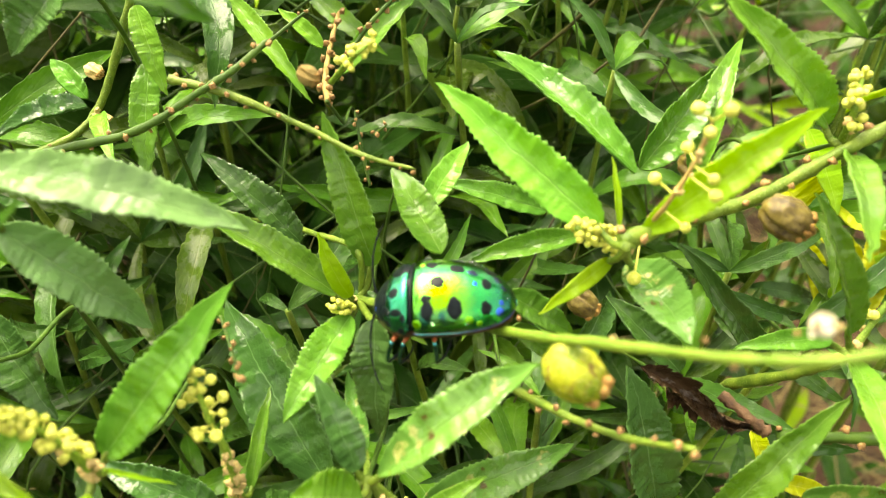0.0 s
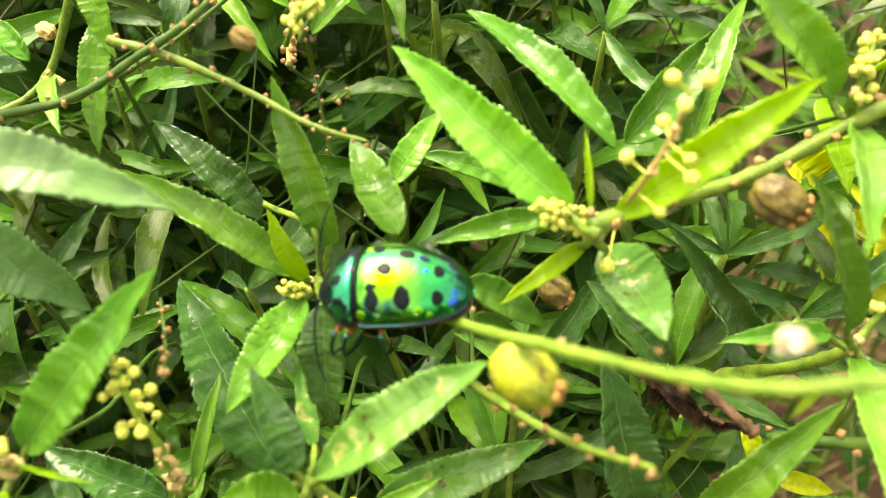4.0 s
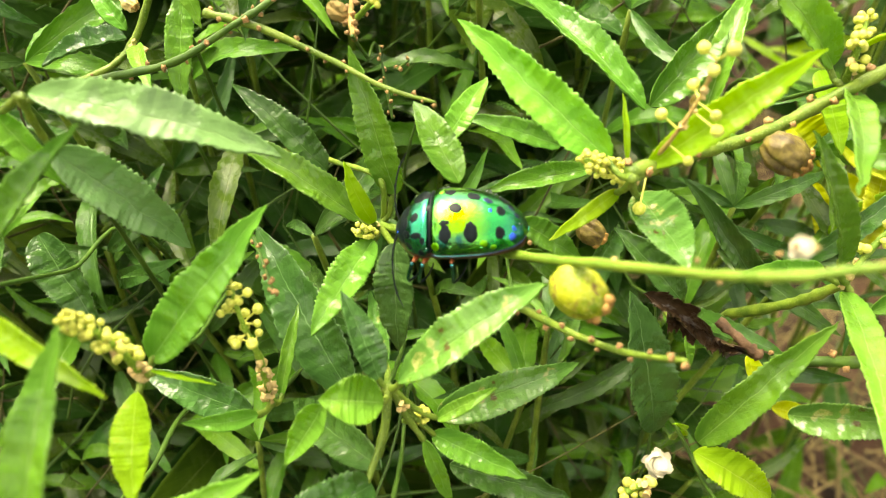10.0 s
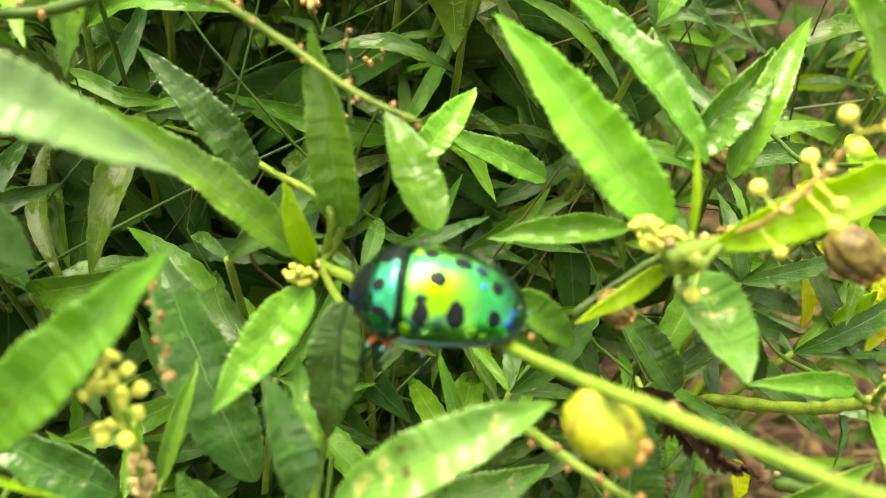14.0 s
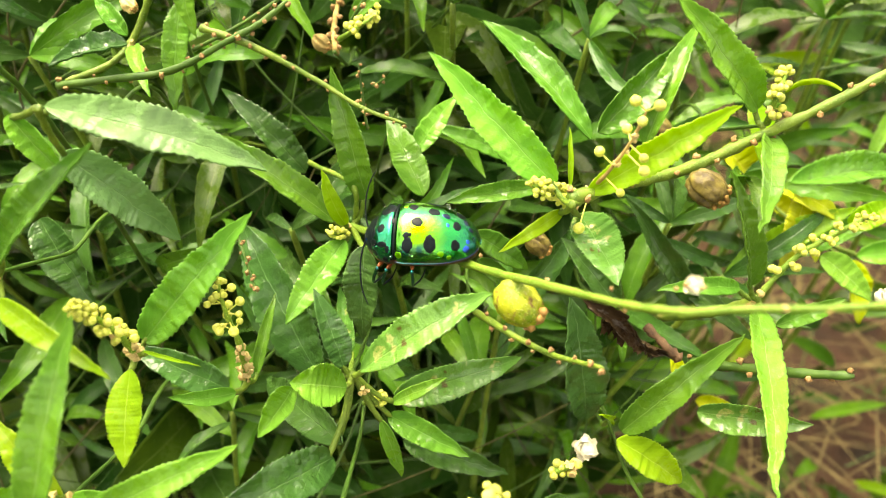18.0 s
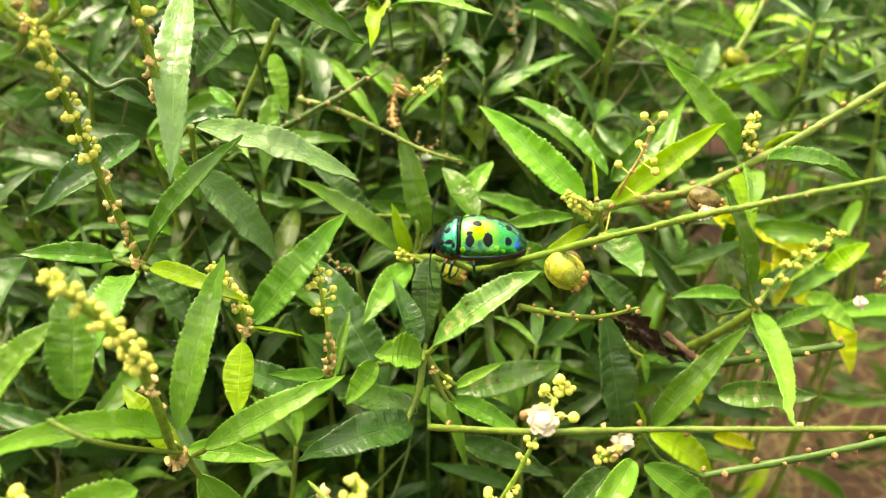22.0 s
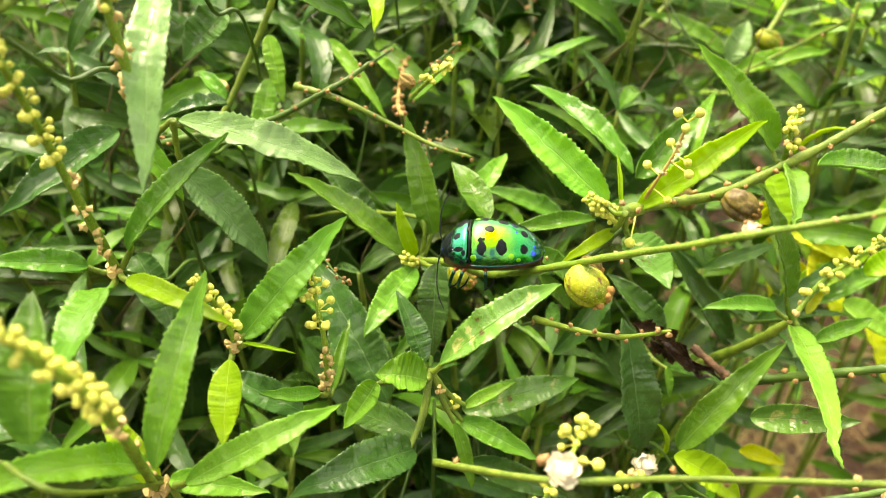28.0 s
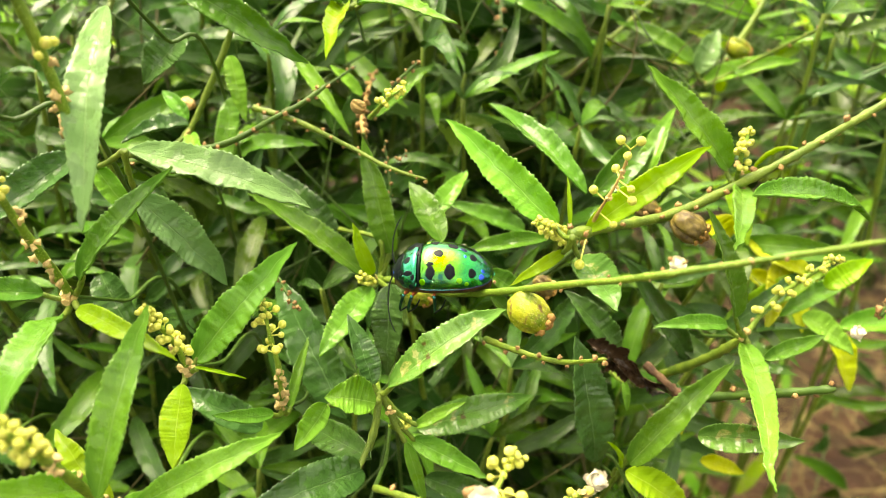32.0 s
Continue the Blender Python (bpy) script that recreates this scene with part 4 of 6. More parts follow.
spike(p_ll, [(-0.0376, 0.0287, 0.1914), (-0.0339, 0.0163, 0.2130), (-0.0332, 0.0109, 0.2224), (-0.0361, 0.0068, 0.2310)], 0.000598, 0.000322, buds=52, bud_r=0.00055, start=0.4, stubs=8, spread=1.1, seed=44)
stem(p_ll, [(-0.0368, 0.0305, 0.1904), (-0.0375, 0.0129, 0.2083), (-0.0446, 0.0157, 0.2086)], 0.00031, 0.000279)

p_mm = shoot((-0.0672, 0.0373, 0.1854), "leafy shoot with yellow bud spikes", r=0.0014)
leaf(p_mm, (-0.0686, 0.0359, 0.1835), (-0.0808, 0.0300, 0.1811), 0.0032, "lime", fold=0.2)
stem(p_mm, [(-0.0672, 0.0373, 0.1854), (-0.0678, 0.0367, 0.1835), (-0.0691, 0.0357, 0.1835)], 0.000665, 0.000539, STEM, "petiole")
leaf(p_mm, (-0.0656, 0.0352, 0.1826), (-0.0664, 0.0241, 0.1737), 0.0062, "bright", fold=0.15)
stem(p_mm, [(-0.0672, 0.0373, 0.1854), (-0.0664, 0.0362, 0.1830), (-0.0656, 0.0348, 0.1822)], 0.000665, 0.000539, STEM, "petiole")
leaf(p_mm, (-0.0713, 0.0446, 0.1818), (-0.0908, 0.0603, 0.1890), 0.0070, "mid", roll=-10)
stem(p_mm, [(-0.0672, 0.0373, 0.1854), (-0.0692, 0.0409, 0.1826), (-0.0721, 0.0452, 0.1821)], 0.000665, 0.000539, STEM, "petiole")
spike(p_mm, [(-0.0672, 0.0373, 0.1854), (-0.0730, 0.0379, 0.1913), (-0.0776, 0.0384, 0.1971), (-0.0866, 0.0400, 0.2016)], 0.000620, 0.000401, buds=40, bud_r=0.00087, start=0.12, stubs=10, spread=1.3, seed=46)
spike(p_mm, [(-0.0351, 0.0029, 0.1961), (-0.0369, 0.0041, 0.2021), (-0.0426, 0.0049, 0.2077), (-0.0499, 0.0061, 0.2115)], 0.000439, 0.000282, buds=60, bud_r=0.00075, start=0.15, stubs=8, spread=1.5, seed=47)
leaf(p_mm, (-0.0917, 0.0493, 0.1493), (-0.0988, 0.0665, 0.1661), 0.0081, "bright")
leaf(p_mm, (-0.0694, 0.0620, 0.1602), (-0.0906, 0.0685, 0.1634), 0.0065, "dark")
leaf(p_mm, (-0.0865, 0.0943, 0.1761), (-0.0908, 0.0821, 0.1654), 0.0073, "mid", roll=15)

p_nn = shoot((-0.0458, 0.0289, 0.2449), "leafy shoot with long green leaves and bud spikes", r=0.0015)
leaf(p_nn, (-0.0468, 0.0293, 0.2420), (-0.0665, 0.0186, 0.2318), 0.0052, "mid", fold=0.2, arch=0.07)
stem(p_nn, [(-0.0458, 0.0289, 0.2449), (-0.0464, 0.0291, 0.2428), (-0.0476, 0.0289, 0.2417)], 0.000447, 0.000361, STEM, "petiole")
leaf(p_nn, (-0.0486, 0.0304, 0.2451), (-0.0659, 0.0390, 0.2509), 0.0048, "mid", fold=0.25)
stem(p_nn, [(-0.0458, 0.0289, 0.2449), (-0.0472, 0.0296, 0.2443), (-0.0492, 0.0307, 0.2453)], 0.000447, 0.000361, STEM, "petiole")
leaf(p_nn, (-0.0540, 0.0334, 0.2507), (-0.0623, 0.0367, 0.2550), 0.0016, "lime")
stem(p_nn, [(-0.0458, 0.0289, 0.2449), (-0.0500, 0.0311, 0.2472), (-0.0544, 0.0335, 0.2509)], 0.000447, 0.000361, STEM, "petiole")
leaf(p_nn, (-0.0460, 0.0327, 0.2465), (-0.0575, 0.0499, 0.2580), 0.0078, "mid", roll=15)
stem(p_nn, [(-0.0458, 0.0289, 0.2449), (-0.0459, 0.0308, 0.2451), (-0.0465, 0.0334, 0.2469)], 0.000447, 0.000361, STEM, "petiole")
leaf(p_nn, (-0.0557, 0.0399, 0.2488), (-0.0658, 0.0520, 0.2573), 0.0068, "pale")
leaf(p_nn, (-0.0470, 0.0281, 0.2457), (-0.0503, 0.0307, 0.2507), 0.0014, "lime")
stem(p_nn, [(-0.0458, 0.0289, 0.2449), (-0.0464, 0.0284, 0.2447), (-0.0471, 0.0282, 0.2458)], 0.000447, 0.000361, STEM, "petiole")
leaf(p_nn, (-0.0423, 0.0283, 0.2460), (-0.0425, 0.0317, 0.2520), 0.0012, "lime")
stem(p_nn, [(-0.0458, 0.0289, 0.2449), (-0.0440, 0.0287, 0.2449), (-0.0423, 0.0286, 0.2462)], 0.000447, 0.000361, STEM, "petiole")
leaf(p_nn, (-0.0427, 0.0318, 0.2453), (-0.0335, 0.0462, 0.2567), 0.0039, "mid")
stem(p_nn, [(-0.0458, 0.0289, 0.2449), (-0.0443, 0.0304, 0.2444), (-0.0424, 0.0324, 0.2457)], 0.000447, 0.000361, STEM, "petiole")
spike(p_nn, [(-0.0458, 0.0289, 0.2449), (-0.0525, 0.0280, 0.2491), (-0.0594, 0.0248, 0.2467), (-0.0638, 0.0213, 0.2439), (-0.0663, 0.0190, 0.2408)], 0.000440, 0.000245, buds=20, bud_r=0.00058, start=0.15, stubs=3, spread=2.0, seed=48)
spike(p_nn, [(-0.0380, 0.0408, 0.2325), (-0.0389, 0.0390, 0.2440), (-0.0407, 0.0387, 0.2523), (-0.0422, 0.0404, 0.2596)], 0.000587, 0.000440, buds=14, bud_r=0.00058, start=0.2, stubs=14, spread=1.8, seed=49)
spike(p_nn, [(-0.0458, 0.0289, 0.2449), (-0.0451, 0.0326, 0.2498), (-0.0442, 0.0350, 0.2545), (-0.0448, 0.0391, 0.2597)], 0.000391, 0.000342, buds=0, stubs=12, start=0.95, tip_buds=False, seed=50)
capsule(p_nn, (-0.0467, 0.0320, 0.2523), 0.00186, RUSTY, 51, "tan brown seed capsule")
spike(p_nn, [(-0.0591, 0.0335, 0.2371), (-0.0613, 0.0311, 0.2374), (-0.0643, 0.0292, 0.2385)], 0.000342, 0.000245, buds=12, bud_r=0.00065, start=0.2, stubs=4, seed=52)
leaf(p_nn, (-0.0711, 0.0343, 0.2138), (-0.0803, 0.0339, 0.2168), 0.0031, "bright")
leaf(p_nn, (-0.0792, 0.0565, 0.2182), (-0.0768, 0.0451, 0.2070), 0.0046, "mid")
leaf(p_nn, (-0.0824, 0.0764, 0.2298), (-0.0981, 0.0817, 0.2366), 0.0101, "mid", roll=20)

p_o = shoot((-0.0166, 0.0950, 0.2343), "slender upright shoot with light green leaves", r=0.0011)
leaf(p_o, (-0.0157, 0.0926, 0.2349), (-0.0005, 0.0697, 0.2398), 0.0032, "bright", fold=0.2)
stem(p_o, [(-0.0166, 0.0950, 0.2343), (-0.0162, 0.0938, 0.2340), (-0.0151, 0.0917, 0.2351)], 0.00042, 0.00034, STEM, "petiole")
leaf(p_o, (-0.0178, 0.0910, 0.2349), (-0.0173, 0.0702, 0.2339), 0.0039, "lime")
stem(p_o, [(-0.0166, 0.0950, 0.2343), (-0.0172, 0.0930, 0.2340), (-0.0178, 0.0902, 0.2348)], 0.00042, 0.00034, STEM, "petiole")
leaf(p_o, (-0.0179, 0.0887, 0.2361), (-0.0296, 0.0785, 0.2401), 0.0041, "mid")
stem(p_o, [(-0.0166, 0.0950, 0.2343), (-0.0173, 0.0918, 0.2346), (-0.0184, 0.0882, 0.2362)], 0.00042, 0.00034, STEM, "petiole")
leaf(p_o, (-0.0272, 0.1021, 0.2185), (-0.0348, 0.1044, 0.2231), 0.0023, "bright")
leaf(p_o, (-0.0133, 0.0959, 0.2146), (-0.0035, 0.1087, 0.2207), 0.0040, "mid")
leaf(p_o, (-0.0156, 0.0947, 0.2188), (-0.0214, 0.0979, 0.2228), 0.0026, "bright")
leaf(p_o, (-0.0286, 0.1026, 0.2224), (-0.0170, 0.0904, 0.2133), 0.0033, "bright")
spike(p_o, [(-0.0166, 0.0950, 0.2343), (-0.0178, 0.1059, 0.2396), (-0.0189, 0.1104, 0.2486)], 0.000368, 0.000276, buds=0, stubs=10, start=0.9, tip_buds=False, seed=53)
spike(p_o, [(-0.0125, 0.0797, 0.2213), (-0.0088, 0.0714, 0.2280), (-0.0069, 0.0737, 0.2288)], 0.000322, 0.00023, buds=20, bud_r=0.00049, start=0.2, stubs=0, spread=0.9, seed=54)

p_p = shoot((-0.0513, 0.0789, 0.2115), "dark spent flower stalk with tan stubs", r=0.0012)
old_spike(p_p, [(-0.0513, 0.0789, 0.2115), (-0.0433, 0.0763, 0.2147), (-0.0337, 0.0749, 0.2178), (-0.0263, 0.0756, 0.2220), (-0.0218, 0.0764, 0.2246), (-0.0185, 0.0782, 0.2269)], 0.000558, 0.000341, stubs=20, size=0.00042, seed=55)
stem(p_p, [(-0.0521, 0.0825, 0.2097), (-0.0472, 0.0869, 0.2104), (-0.0444, 0.0900, 0.2128), (-0.0414, 0.0922, 0.2188), (-0.0378, 0.0931, 0.2264), (-0.0354, 0.0923, 0.2320)], 0.000496, 0.000558)
capsule(p_p, (-0.0457, 0.0942, 0.2158), 0.00111, PALE_STUB, 57, "small dry pale seed head")
leaf(p_p, (-0.0440, 0.0891, 0.2121), (-0.0382, 0.0769, 0.2122), 0.0029, "bright")
leaf(p_p, (-0.0357, 0.0883, 0.2268), (-0.0328, 0.0836, 0.2176), 0.0034, "bright", fold=0.1)
leaf(p_p, (-0.0363, 0.0899, 0.2191), (-0.0368, 0.0804, 0.2070), 0.0042, "mid", fold=0.1)
leaf(p_p, (-0.0404, 0.0792, 0.2185), (-0.0498, 0.0755, 0.2169), 0.0044, "wet", roll=15)
leaf(p_p, (-0.0413, 0.0816, 0.2183), (-0.0466, 0.0863, 0.2211), 0.0030, "mid")
leaf(p_p, (-0.0403, 0.0819, 0.2316), (-0.0457, 0.0771, 0.2255), 0.0066, "wet", roll=-15)

p_q = shoot((-0.0276, 0.0905, 0.2145), "thin spent flower stalk with tan stubs", r=0.0009)
old_spike(p_q, [(-0.0297, 0.0775, 0.2227), (-0.0230, 0.0755, 0.2219), (-0.0146, 0.0725, 0.2196), (-0.0084, 0.0690, 0.2183), (-0.0028, 0.0672, 0.2177)], 0.000496, 0.000217, stubs=18, size=0.00035, mat=STEM, seed=58)
old_spike(p_q, [(-0.0087, 0.0770, 0.2092), (-0.0096, 0.0790, 0.2134), (-0.0103, 0.0808, 0.2172)], 0.000217, 0.000155, stubs=10, size=0.00030, seed=59)
old_spike(p_q, [(-0.0082, 0.0799, 0.2144), (-0.0065, 0.0798, 0.2159)], 0.000186, 0.000124, stubs=4, size=0.00040, seed=60)

p_rr = shoot((-0.0141, 0.0847, 0.2164), "dry flower cluster on a brown stalk", r=0.0008)
old_spike(p_rr, [(-0.0141, 0.0859, 0.2157), (-0.0154, 0.0932, 0.2152), (-0.0157, 0.1025, 0.2158), (-0.0153, 0.1113, 0.2173)], 0.000434, 0.00031, stubs=22, size=0.00060, mat=BROWN_STEM, seed=61)
capsule(p_rr, (-0.0125, 0.0662, 0.2285), 0.00100, BROWN_STEM, 62, "tan withered flower head")

p_s = shoot((0.0070, 0.0538, 0.1998), "thin arching spent stalk with tan stubs", r=0.0009)
old_spike(p_s, [(0.0066, 0.0529, 0.2010), (0.0112, 0.0465, 0.2042), (0.0154, 0.0414, 0.2074), (0.0191, 0.0364, 0.2124)], 0.000465, 0.000248, stubs=18, size=0.00040, mat=STEM, seed=63)
old_spike(p_s, [(-0.0230, 0.0587, 0.2052), (-0.0198, 0.0513, 0.2071), (-0.0172, 0.0449, 0.2102)], 0.000186, 0.000124, stubs=12, size=0.00035, seed=64)

p_t = shoot((0.0450, 0.0598, 0.1988), "leafy shoot with long narrow leaves and a bud spike", r=0.0014)
leaf(p_t, (0.0252, 0.0531, 0.1782), (0.0201, 0.0580, 0.1983), 0.0073, "wet", fold=0.15, roll=8, widest=0.42)
leaf(p_t, (0.0287, 0.0478, 0.1838), (0.0405, 0.0519, 0.2009), 0.0051, "mid", fold=0.3, roll=-10)
leaf(p_t, (0.0449, 0.0591, 0.1979), (0.0394, 0.0303, 0.2003), 0.0043, "bright", fold=0.15, roll=10)
stem(p_t, [(0.0450, 0.0598, 0.1988), (0.0450, 0.0594, 0.1977), (0.0447, 0.0579, 0.1980)], 0.00042, 0.00034, STEM, "petiole")
leaf(p_t, (0.0421, 0.0603, 0.2003), (0.0310, 0.0588, 0.2006), 0.0029, "bright", fold=0.2, arch=0.1)
stem(p_t, [(0.0450, 0.0598, 0.1988), (0.0436, 0.0600, 0.1989), (0.0417, 0.0602, 0.2003)], 0.00042, 0.00034, STEM, "petiole")
leaf(p_t, (0.0472, 0.0568, 0.1972), (0.0571, 0.0607, 0.1992), 0.0031, "mid")
stem(p_t, [(0.0450, 0.0598, 0.1988), (0.0461, 0.0583, 0.1974), (0.0476, 0.0569, 0.1973)], 0.00042, 0.00034, STEM, "petiole")
leaf(p_t, (0.0364, 0.0464, 0.1916), (0.0491, 0.0433, 0.1949), 0.0049, "spotted", roll=15)
spike(p_t, [(0.0450, 0.0602, 0.1983), (0.0491, 0.0635, 0.2029), (0.0534, 0.0649, 0.2065), (0.0575, 0.0656, 0.2100)], 0.00046, 0.000276, buds=36, bud_r=0.00055, start=0.15, stubs=3, spread=0.9, seed=65)
leaf(p_t, (0.0575, 0.0789, 0.1892), (0.0738, 0.0845, 0.1955), 0.0047, "bright")
leaf(p_t, (0.0413, 0.0568, 0.2045), (0.0349, 0.0598, 0.2197), 0.0040, "mid", roll=10)
stem(p_t, [(0.0450, 0.0598, 0.1988), (0.0431, 0.0583, 0.2011), (0.0410, 0.0569, 0.2052)], 0.00042, 0.00034, STEM, "petiole")
leaf(p_t, (0.0421, 0.0707, 0.1855), (0.0286, 0.0745, 0.2027), 0.0047, "dark", roll=-15)
leaf(p_t, (0.0280, 0.0634, 0.1918), (0.0194, 0.0690, 0.1989), 0.0052, "dark")
stem(p_t, [(0.0450, 0.0602, 0.1983), (0.0421, 0.0639, 0.1910), (0.0383, 0.0727, 0.1791)], 0.000682, 0.000806)

p_ts = thing("shoot", (0.0411, 0.0626, 0.1842), "green reclining stalk with tan stubs", "plant shoot", "leafy shoots")
old_spike(p_ts, [(0.0372, 0.0549, 0.1906), (0.0415, 0.0516, 0.1945), (0.0460, 0.0483, 0.1984), (0.0514, 0.0452, 0.2025)], 0.000744, 0.000558, stubs=10, size=0.00050, seed=67)

p_dl = shoot((0.0280, 0.0708, 0.1840), "withered dark brown leaf hanging on the stem", r=0.0008)
leaf(p_dl, (0.0222, 0.0603, 0.1959), (0.0340, 0.0558, 0.1902), 0.0042, "dead", fold=1.1, curl=1.3, wave=0.5)
leaf(p_dl, (0.0254, 0.0598, 0.1937), (0.0352, 0.0550, 0.1907), 0.0032, "dead", fold=1.4, curl=-1.0, wave=0.6, roll=50)
stem(p_dl, [(0.0308, 0.0578, 0.1943), (0.0332, 0.0557, 0.1932), (0.0358, 0.0544, 0.1916)], 0.000496, 0.00062, mat=TWIG)
leaf(p_dl, (0.0382, 0.0618, 0.1832), (0.0396, 0.0588, 0.1794), 0.0028, "yellow")
leaf(p_dl, (0.0301, 0.0636, 0.1854), (0.0308, 0.0608, 0.1818), 0.0017, "bright")
stem(p_dl, [(0.0280, 0.0708, 0.1840), (0.0290, 0.0672, 0.1841), (0.0302, 0.0635, 0.1853)], 0.00042, 0.00034, STEM, "petiole")

p_u = shoot((0.0295, 0.0566, 0.1718), "low shoot with a curled lime leaf and dry flowers", r=0.0013)
leaf(p_u, (0.0279, 0.0465, 0.1837), (0.0381, 0.0438, 0.1780), 0.0053, "lime", fold=0.2, arch=0.14, widest=0.35)
leaf(p_u, (0.0232, 0.0336, 0.1893), (0.0345, 0.0249, 0.1814), 0.0053, "mid", side=0.08)
leaf(p_u, (0.0217, 0.0339, 0.1897), (0.0123, 0.0229, 0.1821), 0.0047, "bright")
leaf(p_u, (0.0201, 0.0374, 0.1844), (0.0097, 0.0290, 0.1769), 0.0061, "dark")
leaf(p_u, (0.0296, 0.0557, 0.1742), (0.0247, 0.0461, 0.1897), 0.0012, "lime")
stem(p_u, [(0.0295, 0.0566, 0.1718), (0.0296, 0.0562, 0.1724), (0.0294, 0.0553, 0.1748)], 0.00042, 0.00034, STEM, "petiole")
white_flower(p_u, (0.0238, 0.0461, 0.1816), 0.00208, 69)
bud_cluster(p_u, [(0.0196, 0.0421, 0.1823), (0.0218, 0.0424, 0.1837)], 8, 0.00069, 0.00170, 70)

p_v = shoot((-0.0059, 0.0268, 0.2001), "near flower stalk with a white flower and buds", r=0.001)
stem(p_v, [(-0.0059, 0.0268, 0.2001), (0.0050, 0.0171, 0.2089), (0.0168, 0.0184, 0.2088), (0.0359, 0.0160, 0.2123), (0.0449, 0.0142, 0.2149)], 0.0003844, 0.000248, mat=STEM)
white_flower(p_v, (0.0053, 0.0167, 0.2106), 0.00187, 72)
knob(p_v, "flower_stub", STUB_MESH[1], (0.0040, 0.0191, 0.2093), 0.00064, random.Random(73))
knob(p_v, "flower_stub", STUB_MESH[2], (0.0076, 0.0215, 0.2059), 0.00057, random.Random(74))
knob(p_v, "flower_stub", STUB_MESH[3], (0.0315, 0.0169, 0.2117), 0.00031, random.Random(75))
knob(p_v, "flower_stub", STUB_MESH[0], (0.0375, 0.0159, 0.2121), 0.00031, random.Random(76))
knob(p_v, "flower_stub", STUB_MESH[1], (0.0423, 0.0150, 0.2143), 0.00026, random.Random(77))
knob(p_v, "flower_stub", STUB_MESH[2], (0.0209, 0.0182, 0.2086), 0.00032, random.Random(78))
knob(p_v, "flower_stub", STUB_MESH[3], (0.0126, 0.0200, 0.2076), 0.00032, random.Random(79))
knob(p_v, "flower_stub", STUB_MESH[0], (0.0162, 0.0195, 0.2086), 0.00037, random.Random(80))
knob(p_v, "flower_stub", STUB_MESH[1], (0.0260, 0.0180, 0.2099), 0.00032, random.Random(81))
knob(p_v, "flower_stub", STUB_MESH[2], (-0.0038, 0.0249, 0.2025), 0.00039, random.Random(82))
spike(p_v, [(0.0055, 0.0171, 0.2093), (0.0071, 0.0209, 0.2095), (0.0084, 0.0238, 0.2106)], 0.000276, 0.000184, buds=12, bud_r=0.00066, start=0.2, stubs=0, spread=2.8, seed=83)
spike(p_v, [(0.0015, 0.0196, 0.1941), (0.0033, 0.0193, 0.1986), (0.0057, 0.0205, 0.2050)], 0.000322, 0.000276, buds=12, bud_r=0.00055, start=0.1, stubs=6, spread=1.6, tip_buds=False, seed=84)

p_v2 = shoot((0.0292, 0.0294, 0.1920), "arching spent stalk with tan stubs", r=0.001)
old_spike(p_v2, [(0.0292, 0.0294, 0.1920), (0.0397, 0.0288, 0.1961), (0.0511, 0.0292, 0.1999), (0.0632, 0.0296, 0.2037)], 0.000465, 0.000403, stubs=16, size=0.00055, mat=DARK_STEM, seed=85)

p_w = shoot((-0.0119, 0.0018, 0.2038), "short flower spike with yellow buds", r=0.0009)
spike(p_w, [(-0.0124, 0.0016, 0.2036), (-0.0123, 0.0026, 0.2081), (-0.0121, 0.0039, 0.2146)], 0.000368, 0.00023, buds=40, bud_r=0.00055, start=0.1, stubs=4, spread=1.4, seed=86)
spike(p_w, [(-0.0058, 0.0044, 0.2006), (-0.0109, 0.0091, 0.2002), (-0.0187, 0.0170, 0.2005)], 0.000368, 0.000276, buds=0, stubs=10, start=0.9, tip_buds=False, seed=87)
leaf(p_w, (-0.0243, 0.0112, 0.1996), (-0.0147, 0.0074, 0.1980), 0.0034, "bright")
leaf(p_w, (-0.0171, 0.0189, 0.1965), (-0.0210, 0.0142, 0.1904), 0.0043, "dark")

p_x = shoot((0.0502, 0.1258, 0.2163), "leafy shoot with yellow fruits farther back", r=0.0012)
leaf(p_x, (0.0494, 0.1267, 0.2175), (0.0337, 0.1361, 0.2231), 0.0052, "mid")
stem(p_x, [(0.0502, 0.1258, 0.2163), (0.0498, 0.1262, 0.2163), (0.0488, 0.1271, 0.2177)], 0.00042, 0.00034, STEM, "petiole")
leaf(p_x, (0.0502, 0.1256, 0.2161), (0.0543, 0.1315, 0.2237), 0.0060, "pale")
leaf(p_x, (0.0516, 0.1244, 0.2145), (0.0687, 0.1220, 0.2213), 0.0053, "bright")
stem(p_x, [(0.0502, 0.1258, 0.2163), (0.0509, 0.1251, 0.2148), (0.0523, 0.1243, 0.2148)], 0.00042, 0.00034, STEM, "petiole")
capsule(p_x, (0.0584, 0.1290, 0.2206), 0.00240, CAPSULE, 88, "small yellow fruit")
capsule(p_x, (0.0740, 0.1528, 0.2363), 0.00272, CAPSULE, 89, "small yellow fruit")
old_spike(p_x, [(0.0513, 0.1229, 0.2143), (0.0607, 0.1220, 0.2212), (0.0679, 0.1143, 0.2302)], 0.000496, 0.000248, stubs=8, size=0.00040, mat=STEM, seed=90)
old_spike(p_x, [(0.0568, 0.1310, 0.2165), (0.0666, 0.1445, 0.2256), (0.0753, 0.1596, 0.2369), (0.0772, 0.1673, 0.2467)], 0.00062, 0.000496, stubs=8, size=0.00050, mat=STEM, seed=91)
old_spike(p_x, [(0.0091, 0.1193, 0.2178), (0.0088, 0.1321, 0.2260), (0.0083, 0.1449, 0.2343)], 0.000434, 0.000248, stubs=22, size=0.00070, seed=92)
